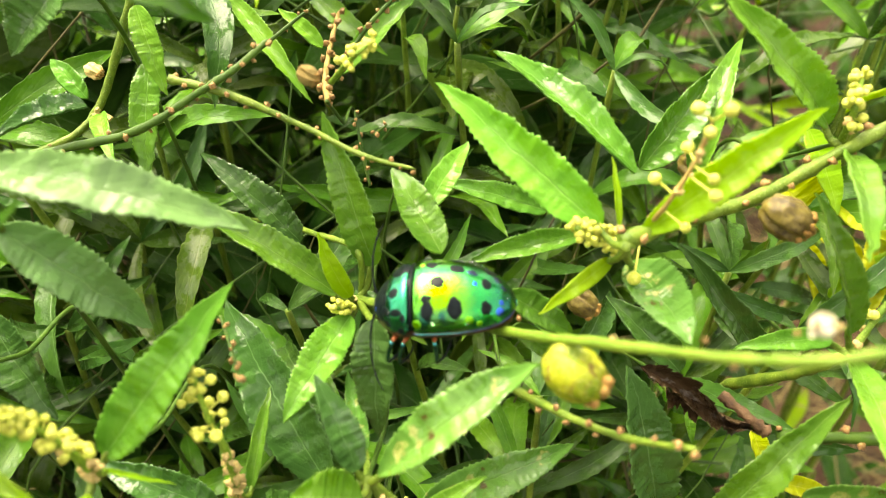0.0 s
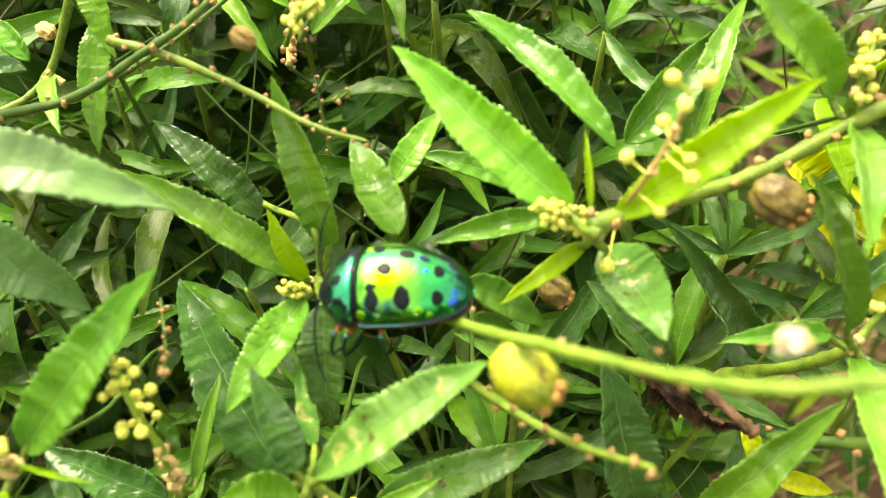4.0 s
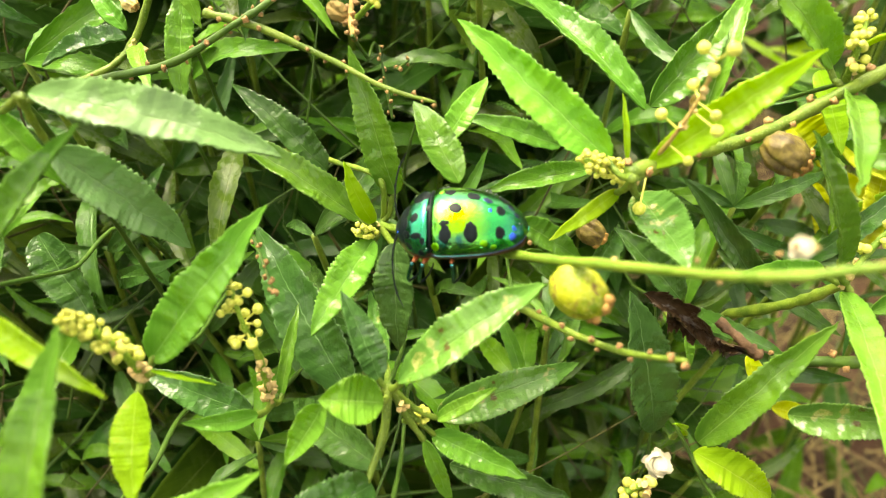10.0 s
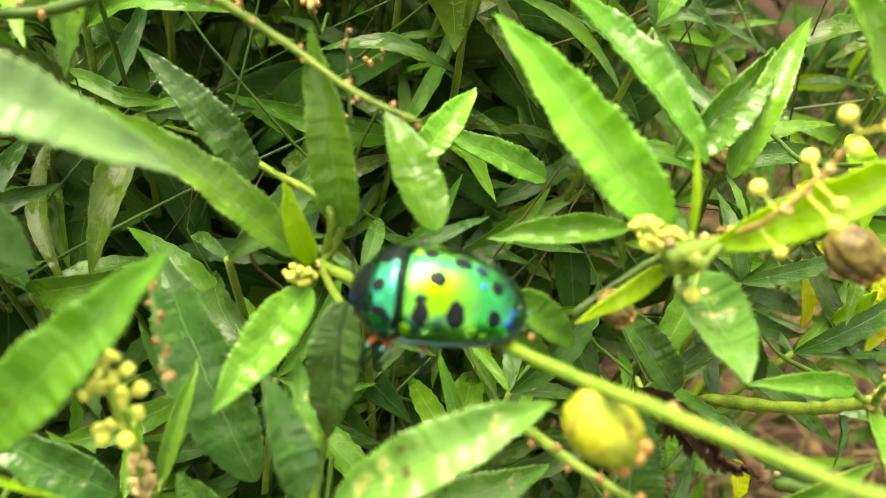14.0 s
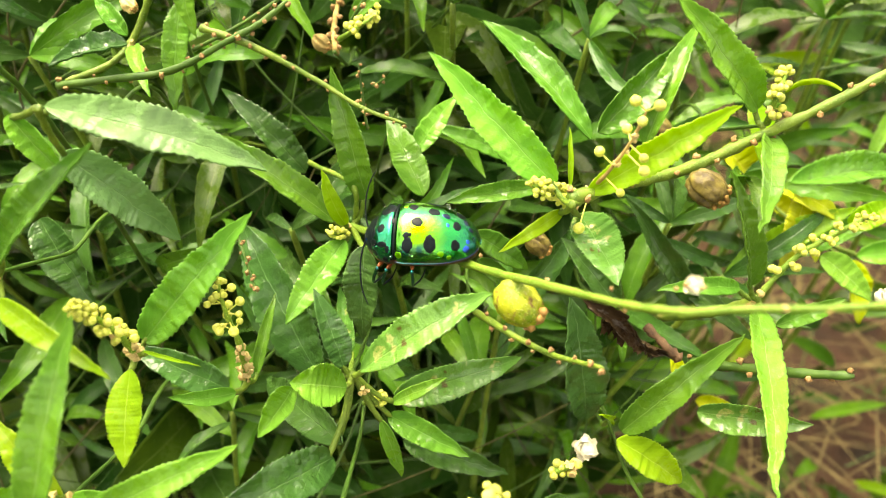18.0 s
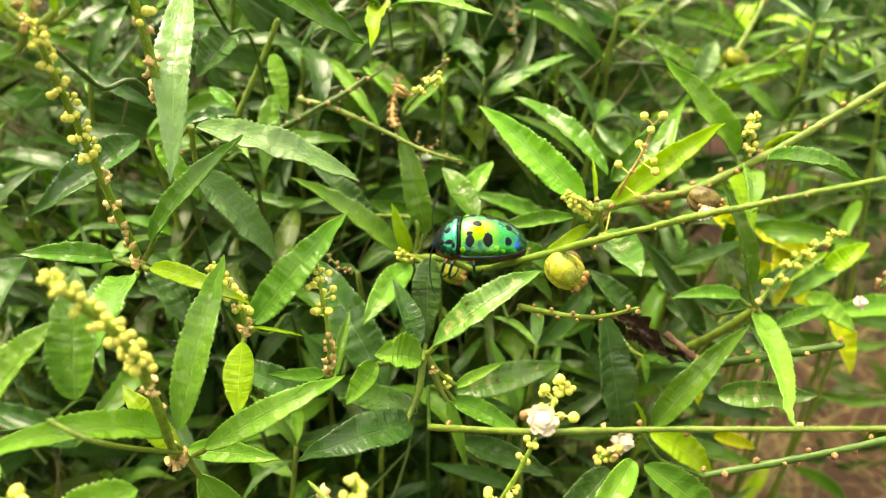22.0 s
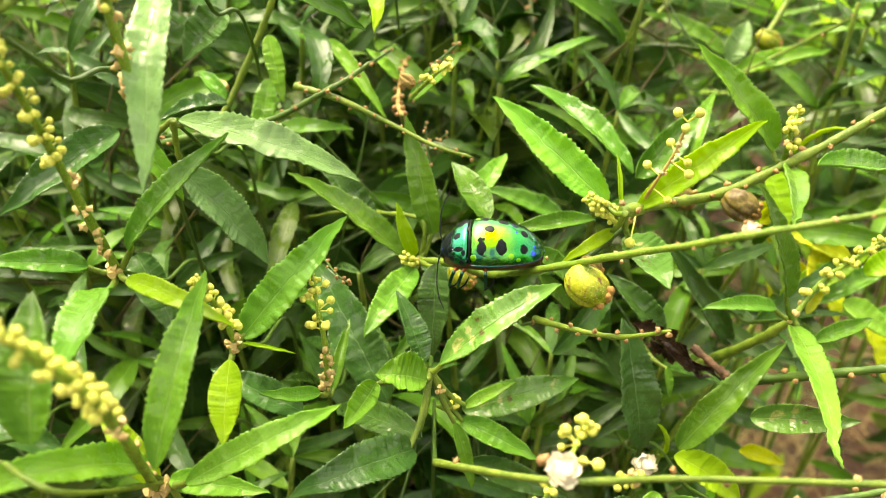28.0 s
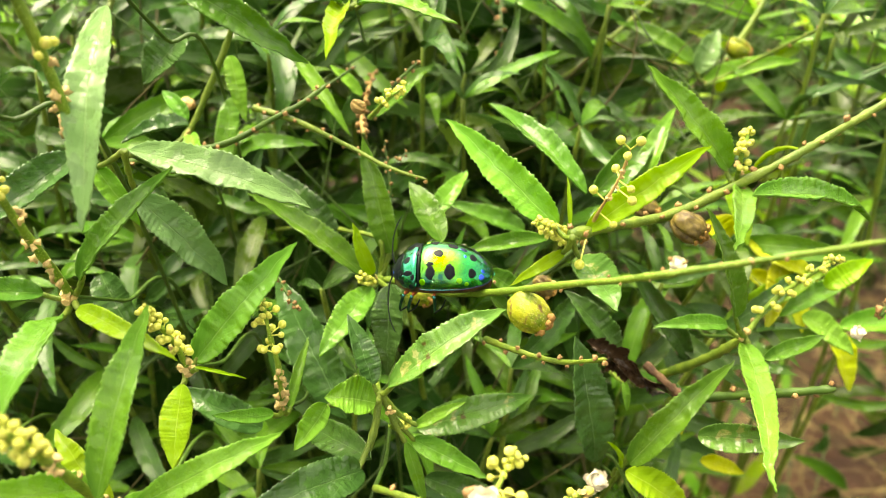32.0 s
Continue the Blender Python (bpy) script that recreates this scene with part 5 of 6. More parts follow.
stem(p_x, [(0.0217, 0.1274, 0.2119), (0.0396, 0.1425, 0.2232), (0.0622, 0.1635, 0.2418)], 0.000496, 0.000372, mat=STEM)
leaf(p_x, (0.0322, 0.1581, 0.2350), (0.0424, 0.1550, 0.2310), 0.0042, "yellow")
capsule(p_x, (0.0252, 0.1566, 0.2330), 0.00277, CAPSULE, 94, "small yellow fruit")
old_spike(p_x, [(-0.0132, 0.0885, 0.2173), (-0.0098, 0.0890, 0.2229), (-0.0057, 0.0899, 0.2272)], 0.00031, 0.000217, stubs=14, size=0.00045, seed=95)
old_spike(p_x, [(-0.0350, 0.0877, 0.2131), (-0.0264, 0.0891, 0.2181), (-0.0161, 0.0920, 0.2251)], 0.00031, 0.000217, stubs=14, size=0.00030, seed=96)
old_spike(p_x, [(0.0656, 0.0634, 0.2014), (0.0688, 0.0653, 0.2071), (0.0714, 0.0663, 0.2116)], 0.000372, 0.000248, stubs=20, size=0.00070, seed=97)

p_y = shoot((0.0670, 0.0925, 0.1834), "yellowing leaves on a low shoot", r=0.0009)
leaf(p_y, (0.0473, 0.0924, 0.1996), (0.0539, 0.0883, 0.1943), 0.0080, "yellow")
leaf(p_y, (0.0660, 0.0961, 0.1881), (0.0697, 0.0887, 0.1786), 0.0061, "yellow")
stem(p_y, [(0.0670, 0.0925, 0.1834), (0.0665, 0.0943, 0.1851), (0.0662, 0.0958, 0.1877)], 0.00042, 0.00034, STEM, "petiole")
leaf(p_y, (0.0753, 0.0893, 0.1793), (0.0789, 0.0822, 0.1702), 0.0059, "yellow")
stem(p_y, [(0.0670, 0.0925, 0.1834), (0.0712, 0.0909, 0.1808), (0.0755, 0.0890, 0.1790)], 0.00042, 0.00034, STEM, "petiole")
leaf(p_y, (0.0768, 0.0897, 0.1799), (0.0965, 0.0912, 0.1818), 0.0059, "bright")
stem(p_y, [(0.0670, 0.0925, 0.1834), (0.0719, 0.0911, 0.1811), (0.0776, 0.0898, 0.1800)], 0.00042, 0.00034, STEM, "petiole")
leaf(p_y, (0.0474, 0.0662, 0.1661), (0.0552, 0.0651, 0.1647), 0.0036, "yellow")
leaf(p_y, (0.0561, 0.0951, 0.1868), (0.0582, 0.0881, 0.1778), 0.0041, "yellow")
leaf(p_y, (0.0607, 0.0996, 0.1845), (0.0684, 0.0962, 0.1801), 0.0049, "yellow")
stem(p_y, [(0.0670, 0.0925, 0.1834), (0.0639, 0.0960, 0.1833), (0.0610, 0.0995, 0.1843)], 0.00042, 0.00034, STEM, "petiole")
white_flower(p_y, (0.0614, 0.0608, 0.1998), 0.00125, 98)
leaf(p_y, (0.0526, 0.0848, 0.2004), (0.0639, 0.0794, 0.1966), 0.0050, "yellow", fold=0.1)
leaf(p_y, (0.0516, 0.0776, 0.1907), (0.0656, 0.0808, 0.1985), 0.0048, "lime", fold=0.1)
leaf(p_y, (0.0585, 0.0832, 0.1984), (0.0552, 0.0742, 0.1896), 0.0050, "yellow", fold=0.1)
leaf(p_y, (0.0659, 0.0805, 0.1948), (0.0730, 0.0819, 0.2002), 0.0044, "lime", fold=0.1)
leaf(p_y, (0.0487, 0.0911, 0.2088), (0.0518, 0.0827, 0.2008), 0.0046, "lime", fold=0.1)
leaf(p_y, (0.0622, 0.0776, 0.1908), (0.0701, 0.0722, 0.1871), 0.0050, "bright", fold=0.1)

p_bl = shoot((0.1495, 0.2449, 0.2161), "broad dark crinkled leaf of another plant", r=0.0016)
leaf(p_bl, (0.1491, 0.2744, 0.2376), (0.1307, 0.1810, 0.1831), 0.0718, "matte", fold=0.1, widest=0.45, wave=0.12)
leaf(p_bl, (0.1470, 0.2857, 0.2358), (0.1061, 0.2200, 0.2004), 0.0462, "matte", fold=0.1, widest=0.45, wave=0.12, roll=20)
leaf(p_bl, (0.1254, 0.2253, 0.2398), (0.1229, 0.1946, 0.2167), 0.0180, "dark", fold=0.1, wave=0.2)
# Three added leaves whose dark colour fills the shaded gap below.
leaf(p_bl, (0.1097, 0.1995, 0.2067), (0.1263, 0.1488, 0.1906), 0.0318, "matte", fold=0.1, wave=0.12)
leaf(p_bl, (0.1240, 0.1816, 0.2000), (0.0843, 0.1475, 0.1889), 0.0273, "matte", fold=0.1, wave=0.12)
leaf(p_bl, (0.1050, 0.1599, 0.1885), (0.1195, 0.1288, 0.1812), 0.0242, "matte", fold=0.1, wave=0.12)
# Unseen overhead leaves, added only to shade the gap on the right.
for at_, tip_ in (((0.150, 0.262, 0.262), (0.118, 0.190, 0.262)), ((0.185, 0.270, 0.266), (0.175, 0.185, 0.262)), ((0.215, 0.300, 0.262), (0.250, 0.220, 0.252)),
                  ((0.160, 0.215, 0.258), (0.150, 0.140, 0.250)), ((0.215, 0.215, 0.258), (0.215, 0.140, 0.248))):
    leaf(p_bl, at_, tip_, 0.062, "matte", fold=0.1, widest=0.45, wave=0.12)


# tan tufts at the nodes
for k_, (plant_, at_, count_, size_) in enumerate((
        (p_ll, (-0.0376, 0.0287, 0.1914), 16, 0.00100), (p_ll, (-0.0339, 0.0163, 0.2130), 4, 0.00075), (p_kk, (-0.0455, 0.0451, 0.2103), 12, 0.00095), (p_kk, (-0.0455, 0.0400, 0.2210), 5, 0.0007),
        (p_f, (-0.0311, 0.0418, 0.2024), 10, 0.00070), (p_g, (-0.0207, 0.0464, 0.1925), 9, 0.00070), (p_g, (-0.0207, 0.0462, 0.1975), 5, 0.00055),
        (p_mm, (-0.0672, 0.0373, 0.1854), 12, 0.00060), (p_nn, (-0.0458, 0.0289, 0.2449), 10, 0.00060), (p_e, (-0.0056, 0.0432, 0.1960), 6, 0.00055),
        (p_p, (-0.0440, 0.0895, 0.2124), 6, 0.00085), (p_u, (0.0218, 0.0420, 0.1836), 10, 0.00080), (p_t, (0.0448, 0.0598, 0.1988), 6, 0.00060),
        (p_cc, (-0.0103, 0.0655, 0.2010), 6, 0.00050), (p_a, (0.0172, 0.0575, 0.2150), 7, 0.00045))):
    tuft(plant_, at_, count_, size_, 200 + k_)


# ---- beetle ----
def metal(name, a, b, c=None, rough=0.22, speck=0.0):
    """Iridescent chitin: a along the flanks, b in the gilded belt, c towards both ends, a rim darkened as if mirroring
    foliage, with fine pits.
    """
    m, nt, bsdf = material(name)
    tc = nt.nodes.new("ShaderNodeTexCoord")
    sep = nt.nodes.new("ShaderNodeSeparateXYZ")
    nt.links.new(tc.outputs["Object"], sep.inputs[0])
    wob = calc(nt, "MULTIPLY", calc(nt, "SUBTRACT", noise_of(nt, tc.outputs["Object"], 500, 3), 0.5), 0.0022)
    along = calc(nt, "ABSOLUTE", calc(nt, "ADD", calc(nt, "SUBTRACT", sep.outputs[0], 0.0002), wob))
    side = calc(nt, "ABSOLUTE", calc(nt, "ADD", sep.outputs[1], wob))
    belt = calc(nt, "MULTIPLY", ramp(nt, along, 0.0032, 0.0006), calc(nt, "MULTIPLY", ramp(nt, side, 0.0001, 0.0016), ramp(nt, side, 0.0038, 0.0032)))
    colour = mixed(nt, belt, a, b)
    if c:
        colour = mixed(nt, ramp(nt, along, 0.0040, 0.0060), colour, c)
        # Rim colour paints in mirrored dark foliage, besides the iridescence.
        colour = mixed(nt, calc(nt, "MULTIPLY", ramp(nt, side, 0.0032, 0.00375), 0.9), colour, (0.0, 0.085, 0.085))
    fine = noise_of(nt, tc.outputs["Object"], 2600, 3)
    colour = mixed(nt, calc(nt, "MULTIPLY", ramp(nt, fine, 0.55, 0.75), 0.25), colour, c or a)
    nt.links.new(colour, bsdf.inputs["Base Color"])
    bsdf.inputs["Metallic"].default_value, bsdf.inputs["Roughness"].default_value = 1.0, rough
    bsdf.inputs["Coat Weight"].default_value, bsdf.inputs["Coat Roughness"].default_value = 0.6, 0.10
    bump = nt.nodes.new("ShaderNodeBump")
    bump.inputs["Strength"].default_value, bump.inputs["Distance"].default_value = 0.5, 0.00010
    nt.links.new(calc(nt, "ADD", noise_of(nt, tc.outputs["Object"], 3200, 2), calc(nt, "MULTIPLY", noise_of(nt, tc.outputs["Object"], 700, 2), 1.5)), bump.inputs["Height"])
    nt.links.new(bump.outputs["Normal"], bsdf.inputs["Normal"])
    return m


SHELL = metal("green_gold_chitin", (0.0, 0.40, 0.085), (0.26, 0.62, 0.0), (0.0, 0.20, 0.15), 0.14)
COLLAR = metal("teal_chitin", (0.0, 0.34, 0.16), (0.05, 0.42, 0.10), (0.0, 0.22, 0.26), 0.13)
BLACK = plain_material("black_chitin", (0.001, 0.003, 0.004), (0.005, 0.010, 0.012), 2000, 0.35, 0.3, depth=0.00005)
BLACK.node_tree.nodes["Principled BSDF"].inputs["Specular IOR Level"].default_value = 0.14
BLUE = metal("blue_chitin", (0.01, 0.10, 0.75), (0.01, 0.10, 0.75), None, 0.25)
NAVY = metal("navy_chitin", (0.005, 0.02, 0.10), (0.005, 0.02, 0.10), None, 0.25)
GILT = metal("gilded_chitin", (0.18, 0.62, 0.02), (0.28, 0.66, 0.02), None, 0.3)
VIOLET = metal("violet_chitin", (0.02, 0.01, 0.06), (0.10, 0.01, 0.07), (0.01, 0.02, 0.08), 0.3)
TEAL_LEG = metal("teal_leg", (0.0, 0.36, 0.32), (0.0, 0.42, 0.30), (0.0, 0.38, 0.42), 0.2)
ORANGE = plain_material("orange_leg", (0.08, 0.02, 0.006), (0.22, 0.06, 0.015), 1500, 0.35, 0.3, depth=0.00005)
BELLY = plain_material("dark_belly", (0.01, 0.008, 0.006), (0.10, 0.04, 0.015), 700, 0.35, 0.4, depth=0.0001)
MM = 0.001
PROFILE_X = (-6.6, -6.45, -6.0, -5.2, -4.0, -2.5, -1.0, 0.5, 2.0, 2.9, 3.6, 4.8, 5.6, 6.2, 6.6)
PROFILE_W = (0.5, 1.15, 1.75, 2.45, 3.0, 3.42, 3.6, 3.7, 3.74, 3.5, 3.72, 3.2, 2.35, 1.6, 0.8)
PROFILE_H = (0.3, 0.8, 1.3, 1.95, 2.65, 3.25, 3.55, 3.68, 3.62, 3.3, 3.35, 2.65, 1.85, 1.25, 0.5)
GRID_X = np.linspace(-6.9, 6.9, 277)
SOFT_W = np.convolve(np.pad(np.interp(GRID_X, PROFILE_X, PROFILE_W), 5, mode="edge"), np.ones(11) / 11, "valid")
SOFT_H = np.convolve(np.pad(np.interp(GRID_X, PROFILE_X, PROFILE_H), 5, mode="edge"), np.ones(11) / 11, "valid")


def skin(x, turn, off=0.0):
    """A point of the back, x along the body and turn degrees from its crest, in millimetres."""
    w, h = float(np.interp(x, GRID_X, SOFT_W)), float(np.interp(x, GRID_X, SOFT_H))
    a = radians(turn)
    return Vector((x, (w + off) * math.sin(a), (h + off) * math.cos(a) ** 1.0 if abs(turn) <= 90 else (1.7 * min(1, h) + off) * math.cos(a)))


def plate(name, x0, x1, mat, parent, lip=0.0, steps=60, around=44, low=-94, high=94):
    """A domed plate of the back from x0 to x1 with rounded ends."""
    verts, faces = [], []
    for i in range(steps + 1):
        x = x0 + (x1 - x0) * i / steps
        drop = -lip * (math.exp(-((x - x0) / 0.18) ** 2) + math.exp(-((x - x1) / 0.18) ** 2))
        for j in range(around + 1):
            verts.append(tuple(skin(x, low + (high - low) * j / around, drop) * MM))
    n = around + 1
    for i in range(steps):
        for j in range(around):
            a = i * n + j
            faces.append((a, a + 1, a + n + 1, a + n))
    faces += [tuple(range(n)), tuple(range(steps * n + n - 1, steps * n - 1, -1))]
    return part(name, mesh_of(name, verts, faces), mat, parent)


def spot(parent, x, turn, rx, rt, mat, seed, name="spot", high=0.035):
    """A flat black or blue mark that lies on the curved back with an uneven outline."""
    rnd = random.Random(seed)
    rings, sides = 5, 22
    wob = [1 + 0.12 * rnd.uniform(-1, 1) for _ in range(sides)]
    verts, faces = [tuple(skin(x, turn, high) * MM)], []
    for r in range(1, rings + 1):
        for k in range(sides):
            a = 2 * math.pi * k / sides
            f = r / rings * wob[k]
            verts.append(tuple(skin(x + rx * f * math.cos(a), turn + rt * f * math.sin(a), high if r < rings else -0.02) * MM))
    for k in range(sides):
        faces.append((0, 1 + (k + 1) % sides, 1 + k))
        for r in range(rings - 1):
            a, b = 1 + r * sides + k, 1 + r * sides + (k + 1) % sides
            faces.append((a, b, b + sides, a + sides))
    return part(name, mesh_of(name, verts, faces), mat, parent)


def limb(parent, name, pts, r0, r1, mat):
    me, _ = tube_mesh([Vector(p) * MM for p in pts], r0 * MM, r1 * MM, 8, 0.05, 3, name, 4)
    return part(name, me, mat, parent)


beetle = thing("jewel_bug", (0.0002, 0.0555, 0.2099), "metallic green jewel bug with black spots, resting on a stem", "insect")
beetle.rotation_euler = Euler((radians(2), radians(4), radians(177)))
beetle.scale = (1.02, 1.17, 1.13)
shield = plate("shield", -6.75, 2.85, SHELL, beetle, 0.22, 90)
collar = plate("pronotum", 2.95, 5.75, COLLAR, beetle, 0.25, 40)
plate("head", 5.55, 6.7, BLACK, beetle, 0.05, 16)
plate("belly", -6.5, 6.3, BELLY, beetle, 0.0, 50, 30, 88, 272)
for sign in (1, -1):
    rim = [skin(x, sign * 92, 0.05) for x in np.linspace(-6.5, 2.8, 22)]
    limb(beetle, "margin", rim, 0.07, 0.09, VIOLET)
limb(beetle, "groove", [skin(2.9, a, -0.12) for a in range(-90, 91, 12)], 0.16, 0.16, BLACK)
for k, (x, turn, rx, rt, mat) in enumerate((
        (-1.15, 56, 0.70, 15.5, BLACK), (1.35, 58, 0.64, 14, BLACK), (1.55, 43, 0.36, 5, BLACK), (-3.95, 55, 0.52, 12.5, BLACK),
        (0.4, 21, 0.78, 8.5, BLACK), (-1.35, -4, 0.72, 9, BLACK), (-2.75, -1, 0.5, 6.5, NAVY), (-4.0, 14, 0.52, 11, BLACK), (1.0, -10, 0.55, 9, BLACK),
        (-1.2, -40, 0.9, 13, BLACK), (-4.3, -28, 0.6, 15, BLACK), (1.7, -40, 0.7, 15, BLACK), (-1.3, -62, 0.6, 14, BLACK), (1.1, 42, 0.2, 3.5, BLACK),
        (-5.2, 64, 0.42, 11, BLUE), (-5.35, 44, 0.24, 7, BLUE), (-3.0, 18, 0.2, 4, BLUE), (-5.6, 5, 0.3, 9, NAVY), (-5.0, -10, 0.4, 10, NAVY),
        (2.3, 76, 0.42, 7, GILT), (-2.4, 72, 0.4, 6, GILT), (1.9, -12, 0.3, 4, GILT), (-3.3, 80, 0.3, 5, GILT))):
    spot(shield, x, turn, rx, rt, mat, k)
for k, (x, turn, rx, rt) in enumerate(((4.5, 28, 0.5, 8.5), (4.25, 58, 0.62, 6), (3.6, 66, 0.28, 6.5), (5.35, 58, 0.42, 10), (3.8, 86, 0.35, 6), (3.9, -12, 0.95, 17), (3.15, 17, 0.22, 6), (5.45, 34, 0.25, 14), (5.4, 2, 0.3, 20), (4.5, -45, 0.8, 12), (5.1, 82, 0.4, 8))):
    spot(collar, x, turn, rx, rt, BLACK, k + 40)
for sign in (1, -1):
    eye = part("eye", ball_mesh("eye", 0.02), BLACK, beetle)
    eye.matrix_basis = Matrix.Translation(Vector((5.95, sign * 1.15, 0.35)) * MM) @ Matrix.Diagonal((0.36 * MM, 0.3 * MM, 0.36 * MM, 1))
    gleam = part("eye_spot", ball_mesh("eye_spot", 0.02), BLUE, beetle)
    gleam.matrix_basis = Matrix.Translation(Vector((6.3, sign * 0.95, 0.35)) * MM) @ Matrix.Diagonal((0.2 * MM, 0.18 * MM, 0.2 * MM, 1))
for sign, lift in ((1, -1.0), (-1, 0.85)):
    pts = [(6.45, sign * 0.7, 0.2), (6.95, sign * 1.7, 0.2 + 1.2 * lift), (7.0, sign * 3.0, 0.2 + 2.9 * lift), (6.6, sign * 4.1, 0.2 + 4.4 * lift), (5.9, sign * 4.8, 0.2 + 5.6 * lift)]
    feeler = limb(beetle, "antenna", pts, 0.10, 0.07, BLACK)
    for p in pts[1:4]:
        joint = part("joint", ball_mesh("joint", 0.05), BLACK, feeler)
        joint.matrix_basis = Matrix.Translation(Vector(p) * MM) @ Matrix.Diagonal((0.14 * MM, 0.14 * MM, 0.14 * MM, 1))
    for x, foot, reach in ((3.9, 5.2, 3.9), (2.9, 4.1, 4.1), (0.9, 0.7, 4.1)):
        hip = (x, sign * 1.6, -0.9)
        knee = ((x * 0.4 + foot * 0.6), sign * (reach - 0.1), -0.7)
        leg = limb(beetle, "leg", [hip, ((hip[0] + knee[0]) / 2, (hip[1] + knee[1]) / 2, -0.9), knee], 0.28, 0.24, ORANGE)
        limb(leg, "tibia", [knee, (foot, sign * reach, -2.1), (foot + 0.1, sign * reach * 0.98, -3.0)], 0.23, 0.17, TEAL_LEG)
        limb(leg, "foot", [(foot + 0.1, sign * reach * 0.98, -3.0), (foot - 0.7, sign * reach * 0.7, -3.1), (foot - 1.2, sign * reach * 0.45, -2.5)], 0.13, 0.08, BLACK)

WATER, water_nt, water = material("water")
water.inputs["Transmission Weight"].default_value, water.inputs["Roughness"].default_value, water.inputs["IOR"].default_value = 1.0, 0.02, 1.33
DROP = ball_mesh("water_drop", 0.03, 0.8, 3, 3)
DROP.materials.append(WATER)
bpy.context.view_layer.update()
for x, turn, r in ((1.6, -42, 0.34), (-2.6, -50, 0.42), (-3.4, -40, 0.22), (-3.9, -36, 0.16), (-5.1, 20, 0.22), (4.7, -48, 0.2), (0.9, 74, 0.25), (-5.9, 30, 0.18), (3.2, 80, 0.22), (5.0, 60, 0.25), (-2.2, 76, 0.16)):
    drop = new("water_drop", DROP)
    drop.matrix_world = beetle.matrix_basis @ Matrix.Translation(skin(x, turn, 0.15 * r) * MM) @ Matrix.Diagonal((r * MM, r * MM, r * MM, 1))
    tagged(drop, "clear round water drop on the beetle's back", "water drop", "water drops")


# ---- thicket behind ----
FILL, FAR_DIMMED = {}, {}
for kind_ in ("mid", "dark", "bright", "olive", "lime", "yellow"):
    fill_ = leaf_material(*LOOKS[kind_], 0.0, 0.035, False, 0.4, 0.02) if len(LOOKS[kind_]) < 8 else LEAF[kind_]
    FILL[kind_] = []
    for k_ in range(5):
        me_ = blade_mesh(1.0, 0.14 + 0.022 * k_, 0.04 + 0.03 * k_, 0.34, 0.04 * (k_ - 2), 0.08, 0.42, 900 + k_, 0.0, 30, 6)
        me_.materials.append(fill_)
        FILL[kind_].append(me_)
    # Same leaf colours cut to 0.58: shade of the depth painted in.
    FAR_DIMMED[kind_] = leaf_material(LOOKS[kind_][0], *[tuple(0.58 * c for c in shade) for shade in LOOKS[kind_][1:5]], 0.45, 0.2, 0.0, 1.0, True, 0.08, 0.0)
LEAN = radians(-38)
NEAREST = 0.091


def ahead(x, depth, up):
    """A point x to the side, so deep along the first view and so far above its axis, in metres."""
    return Vector((x, depth * math.cos(LEAN) - up * math.sin(LEAN), 0.26 + depth * math.sin(LEAN) + up * math.cos(LEAN)))


def depth_of(p):
    return p.y * math.cos(LEAN) + (p.z - 0.26) * math.sin(LEAN)


def filler(at, size, kinds, rnd, leaves=14):
    """A leafy shoot of the thicket: a stem from the soil with leaves set round its upper part."""
    top = Vector(at)
    plant = thing("shoot", top, "leafy green shoot in the thicket behind", "plant shoot", "thicket shoots")
    foot = Vector((top.x + rnd.uniform(-0.03, 0.03), top.y + rnd.uniform(0.0, 0.05), -0.003))
    fine = stem(plant, [top, top.lerp(foot, 0.3) + Vector((rnd.uniform(-0.006, 0.006), rnd.uniform(-0.006, 0.006), 0)), top.lerp(foot, 0.7), foot], 0.0004, 0.0010)
    for i in range(leaves):
        p = fine[min(int(rnd.uniform(0, 0.5) * len(fine)), len(fine) - 1)] if i > 3 else top
        a, up = i * 2.4 + rnd.uniform(-0.4, 0.4), rnd.uniform(-0.45, 1.0)
        d = Vector((math.cos(a), math.sin(a) * 0.8, up)).normalized()
        length = size * rnd.uniform(0.55, 1.15) * (0.7 if i < 2 else 1)
        if depth_of(p + d * length) < NEAREST or depth_of(p) < NEAREST:
            d.y = abs(d.y) * 0.6 + 0.15
            d.z = -0.3 * abs(d.z)
            if depth_of(p + d * length) < NEAREST:
                continue
        ob = new("leaf", rnd.choice(FILL[rnd.choice(kinds)]))
        ob.parent = plant
        ob.matrix_basis = Matrix.Translation(-top) @ axes(p, p + d * length, rnd.uniform(-40, 40)) @ Matrix.Diagonal((length, length, length, 1))
    return plant


def open_ground(x, up, depth):
    """Where the thicket thins out and the soil shows."""
    return (x > 0.042 and up < -0.012) or (x > 0.05 and up < 0.03 and depth < 0.17) or (x > 0.28 * depth + 0.005 and up < 0.3 * depth and depth > 0.15)


rnd_ = random.Random(4)
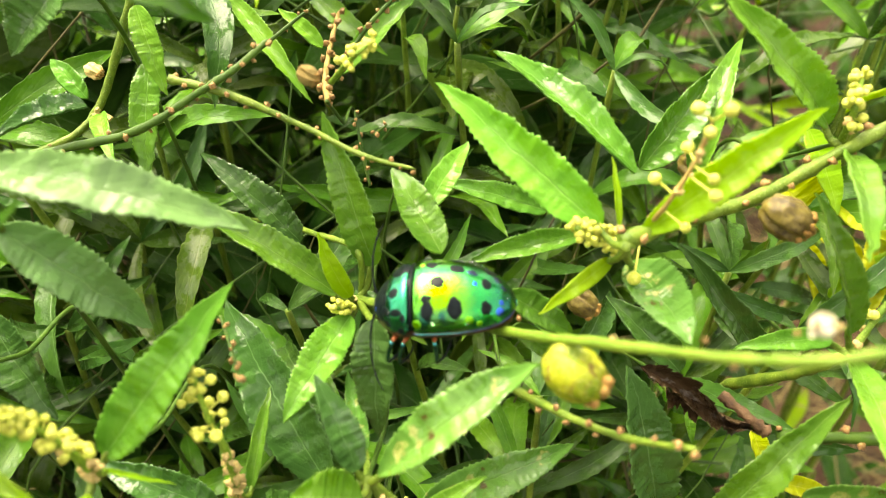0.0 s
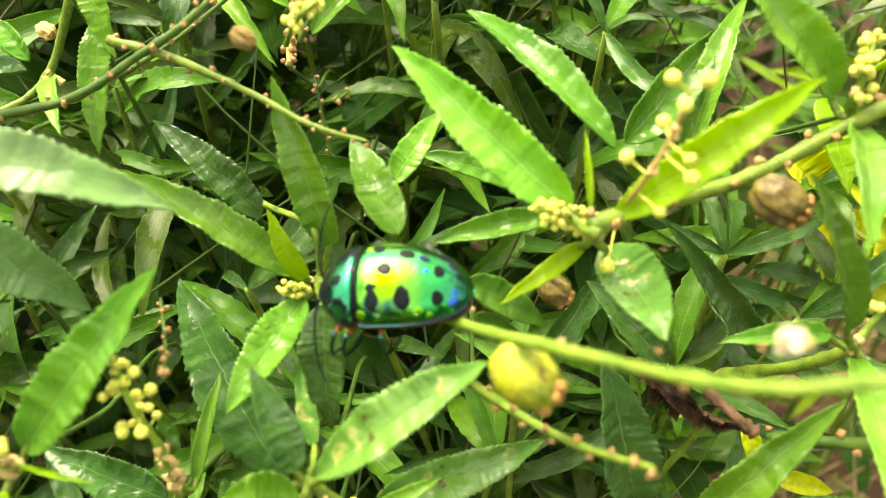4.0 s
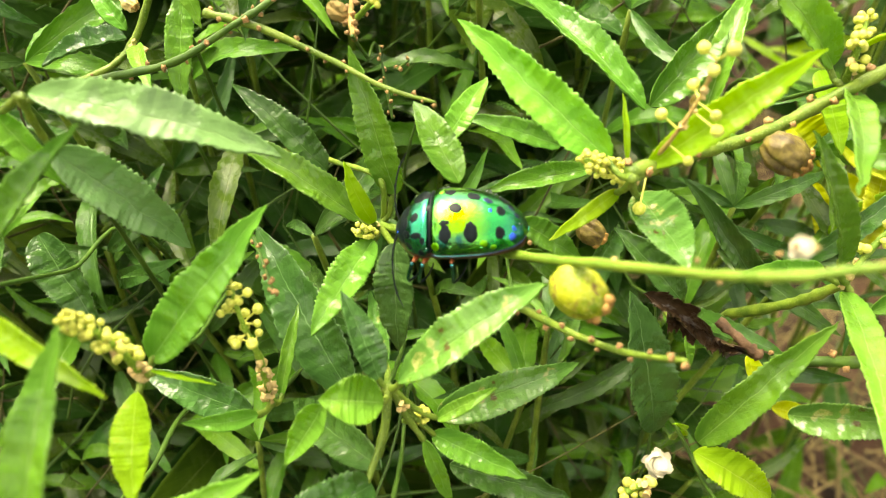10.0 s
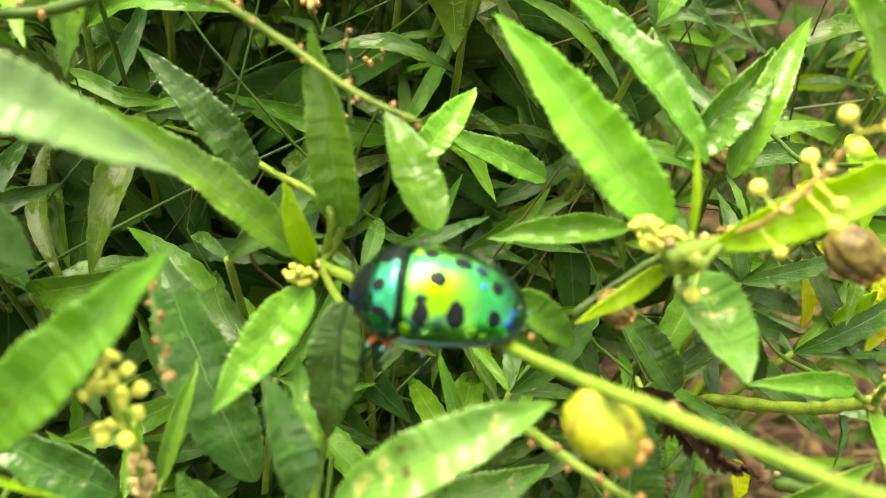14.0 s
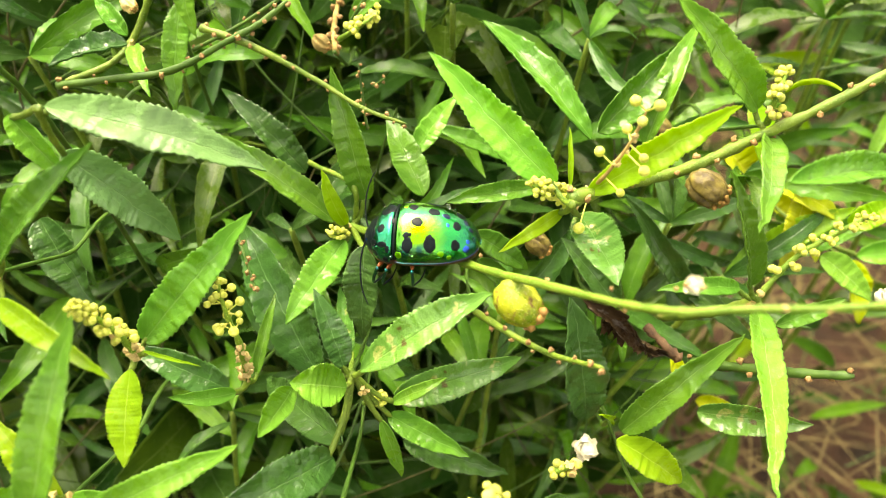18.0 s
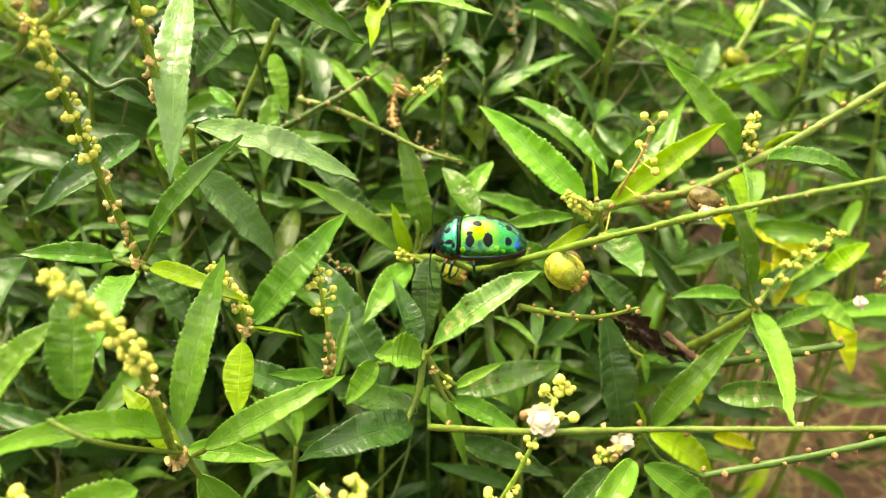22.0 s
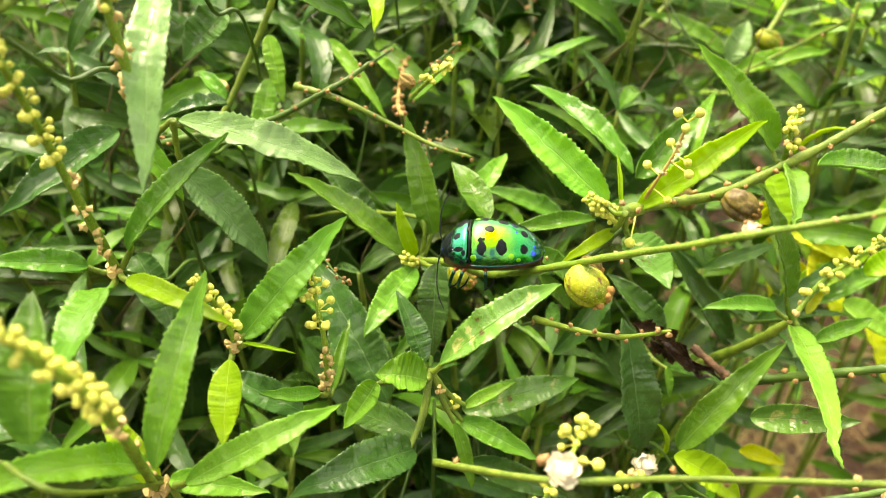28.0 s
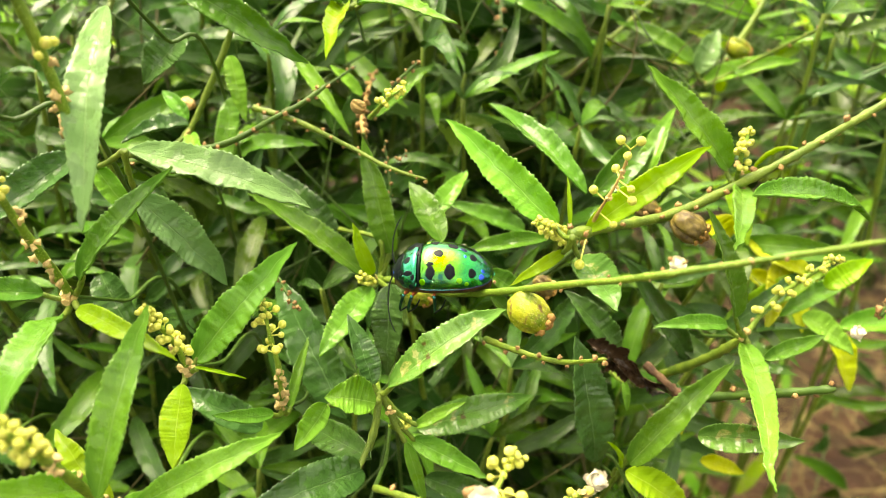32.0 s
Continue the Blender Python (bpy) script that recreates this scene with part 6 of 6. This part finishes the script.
# Dark and olive kinds put some of the thicket's shade into colour.
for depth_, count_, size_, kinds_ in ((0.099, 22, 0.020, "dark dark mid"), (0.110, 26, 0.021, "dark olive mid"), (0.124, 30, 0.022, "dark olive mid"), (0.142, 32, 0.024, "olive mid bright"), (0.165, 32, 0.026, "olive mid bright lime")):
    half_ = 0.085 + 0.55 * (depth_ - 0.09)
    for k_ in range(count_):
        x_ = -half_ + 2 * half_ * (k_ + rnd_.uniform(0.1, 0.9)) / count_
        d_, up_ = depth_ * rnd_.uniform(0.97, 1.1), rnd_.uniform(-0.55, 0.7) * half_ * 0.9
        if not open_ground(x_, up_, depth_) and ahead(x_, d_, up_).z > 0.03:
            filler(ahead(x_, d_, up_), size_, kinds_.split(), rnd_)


def undergrowth(name, kind, count, low, high, seed, far=False):
    """Leaves past counting, farther back, as one sheet of small blades."""
    rnd = np.random.RandomState(seed)
    forms = []
    for k in range(4):
        me = blade_mesh(1.0, 0.2 + 0.03 * k, 0.05 + 0.03 * k, 0.3, 0.0, 0.06, 0.42, 700 + k, 0.0, 6 if far else 10, 2 if far else 4, False)
        co = np.empty(len(me.vertices) * 3)
        me.vertices.foreach_get("co", co)
        uv = np.empty(len(me.loops) * 2)
        me.uv_layers[0].data.foreach_get("uv", uv)
        forms.append((co.reshape(-1, 3), [tuple(p.vertices) for p in me.polygons], uv.reshape(-1, 2)))
        bpy.data.meshes.remove(me)
    verts, faces, uvs, base = [], [], [], 0
    while count:
        count -= 1
        depth = low + (high - low) * rnd.rand() ** 1.9
        half = 0.15 + 0.8 * (depth - 0.09)
        x, up = rnd.uniform(-half, half), rnd.uniform(-0.5, 0.62) * half * 0.9
        p = ahead(x, depth, up)
        if far:
            p = Vector((rnd.uniform(-2.2, 2.2), rnd.uniform(-1.3, 3.6), rnd.uniform(0.0, 0.16)))
            if abs(p.x) < 0.5 and -0.35 < p.y < 0.75 or p.y < 0 and p.z > 0.09:
                continue
        top = 0.20 + 0.10 * noise.noise(Vector((p.x * 9, p.y * 9, 0))) + 0.3 * max(0.0, p.y - 0.25)
        if p.z > top or p.z < 0.004 or not far and open_ground(x, up, depth) and depth < 0.34 and (p.z > 0.045 or rnd.rand() < 0.25):
            continue
        if not far and not open_ground(x, up, depth) and abs(x + 0.05 * depth) > 0.27 * depth and kind != "dark" and rnd.rand() < 0.8:
            continue
        if not far and x > 0.22 * depth and up > -0.1 * depth and (kind != "dark" or depth < 0.34):
            continue
        size = 0.028 * rnd.uniform(0.6, 1.3) * (1 + (depth > 0.4) + 2 * far)
        a, lift = rnd.uniform(0, 6.28), rnd.uniform(-0.4, 0.9)
        d = Vector((math.cos(a), math.sin(a), lift)).normalized()
        co, fs, uv = forms[rnd.randint(4)]
        m = np.array(axes(p, p + d * size, rnd.uniform(-45, 45)))
        verts.append((co * size) @ m[:3, :3].T + m[:3, 3])
        faces += [tuple(v + base for v in f) for f in fs]
        uvs.append(uv)
        base += len(co)
    me = bpy.data.meshes.new(name)
    me.from_pydata(np.concatenate(verts).tolist(), [], faces)
    me.uv_layers.new(name="UVMap").data.foreach_set("uv", np.concatenate(uvs).astype(np.float32).ravel())
    me.polygons.foreach_set("use_smooth", np.ones(len(me.polygons), dtype=bool))
    ob = part(name, me, FAR_DIMMED[kind], None)
    return tagged(ob, "dense mass of small green leaves farther back", "undergrowth", kind="stuff")


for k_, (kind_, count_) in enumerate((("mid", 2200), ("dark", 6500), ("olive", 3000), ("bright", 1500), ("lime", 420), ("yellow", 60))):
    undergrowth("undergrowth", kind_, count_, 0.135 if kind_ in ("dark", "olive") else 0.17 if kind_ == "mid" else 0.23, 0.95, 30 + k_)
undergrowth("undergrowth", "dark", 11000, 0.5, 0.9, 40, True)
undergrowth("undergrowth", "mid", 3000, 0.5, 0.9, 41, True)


def tangle(count, seed, mat, name, label):
    """Thin bare stalks that cross one another in the depth of the thicket."""
    rnd = random.Random(seed)
    verts, faces = [], []
    while count:
        depth = 0.115 + 0.25 * rnd.random() ** 1.2
        half = 0.10 + 0.7 * (depth - 0.09)
        x, up = rnd.uniform(-half, half), rnd.uniform(-0.5, 0.6) * half
        p = ahead(x, depth, up)
        count -= 1
        if p.z < 0.02 or open_ground(x, up, depth):
            continue
        d = Vector((rnd.gauss(0, 0.6), rnd.gauss(0.1, 0.35), rnd.uniform(0.2, 1.0))).normalized()
        length, r = rnd.uniform(0.03, 0.09), rnd.uniform(0.00012, 0.00032)
        bow = Vector((rnd.gauss(0, 1), rnd.gauss(0, 1), 0)) * 0.12 * length
        s = d.orthogonal().normalized()
        q = d.cross(s)
        o, n = len(verts), 0
        for k in range(7):
            t = k / 6
            c = p + d * length * (t - 0.5) + bow * 4 * t * (1 - t)
            if depth_of(c) < 0.1 or c.z < 0:
                break
            for j in range(5):
                a = j * 1.2566
                verts.append(tuple(c + (s * math.cos(a) + q * math.sin(a)) * r * (1.15 - 0.5 * t)))
            n += 1
        for k in range(n - 1):
            for j in range(5):
                b = o + 5 * k
                faces.append((b + j, b + (j + 1) % 5, b + 5 + (j + 1) % 5, b + 5 + j))
    ob = part(name, mesh_of(name, verts, faces), mat, None)
    return tagged(ob, label, "stalks", kind="stuff")


tangle(1100, 71, DARK_STEM, "stalk_tangle", "thin green stalks crossing one another in the thicket")
tangle(620, 72, DRY_STEM, "dry_stalk_tangle", "thin tan dry stalks crossing one another in the thicket")


def straw(count, seed, mat, name, label):
    """Dry and green grass blades lying over the open soil."""
    rnd = random.Random(seed)
    verts, faces = [], []
    for _ in range(count):
        p = Vector((rnd.uniform(0.02, 0.30), rnd.uniform(0.05, 0.42), rnd.uniform(0.002, 0.05)))
        a, lift, length, w = rnd.uniform(0, 6.28), rnd.uniform(-0.1, 0.5), rnd.uniform(0.03, 0.09), rnd.uniform(0.0002, 0.0006)
        d = Vector((math.cos(a), math.sin(a), lift))
        s = Vector((-math.sin(a), math.cos(a), rnd.uniform(-0.4, 0.4))) * w
        o = len(verts)
        for k in range(6):
            t = k / 5
            c = p + d * length * t + Vector((0, 0, -0.5 * length * t * t * (lift + 0.1)))
            c.z = max(c.z, 0.002)
            verts += [tuple(c - s * (1.05 - t)), tuple(c + Vector((0, 0, 0.3 * w))), tuple(c + s * (1.05 - t))]
        for k in range(5):
            b = o + 3 * k
            faces += [(b, b + 1, b + 4, b + 3), (b + 1, b + 2, b + 5, b + 4)]
    ob = part(name, mesh_of(name, verts, faces), mat, None)
    return tagged(ob, label, "grass", kind="stuff")


straw(1000, 5, STRAW, "dry_grass", "dry straw and grass blades lying on the soil")
straw(160, 6, DARK_STEM, "green_grass", "thin green grass blades over the soil")


# ---- what moves ----
def motions():
    """The upper shoots sway when the plant is brushed."""
    for plant, (dx, dy, dz) in ((p_a, (0.0021, 0.0004, 0.0004)), (p_hl, (-0.0013, 0.0, 0.0002))):
        m = plant.matrix_basis.copy()
        p = m.translation
        walk(plant, [(t, Matrix.Translation(p + Vector((dx, dy, dz)) * k)) for t, k in ((0.0, 0), (11.9, 0), (12.5, 0.45), (13.0, 0.75), (14.0, 1.0), (14.5, 0.95), (16.0, 0.1), (16.5, 0), (32.0, 0))])


motions()
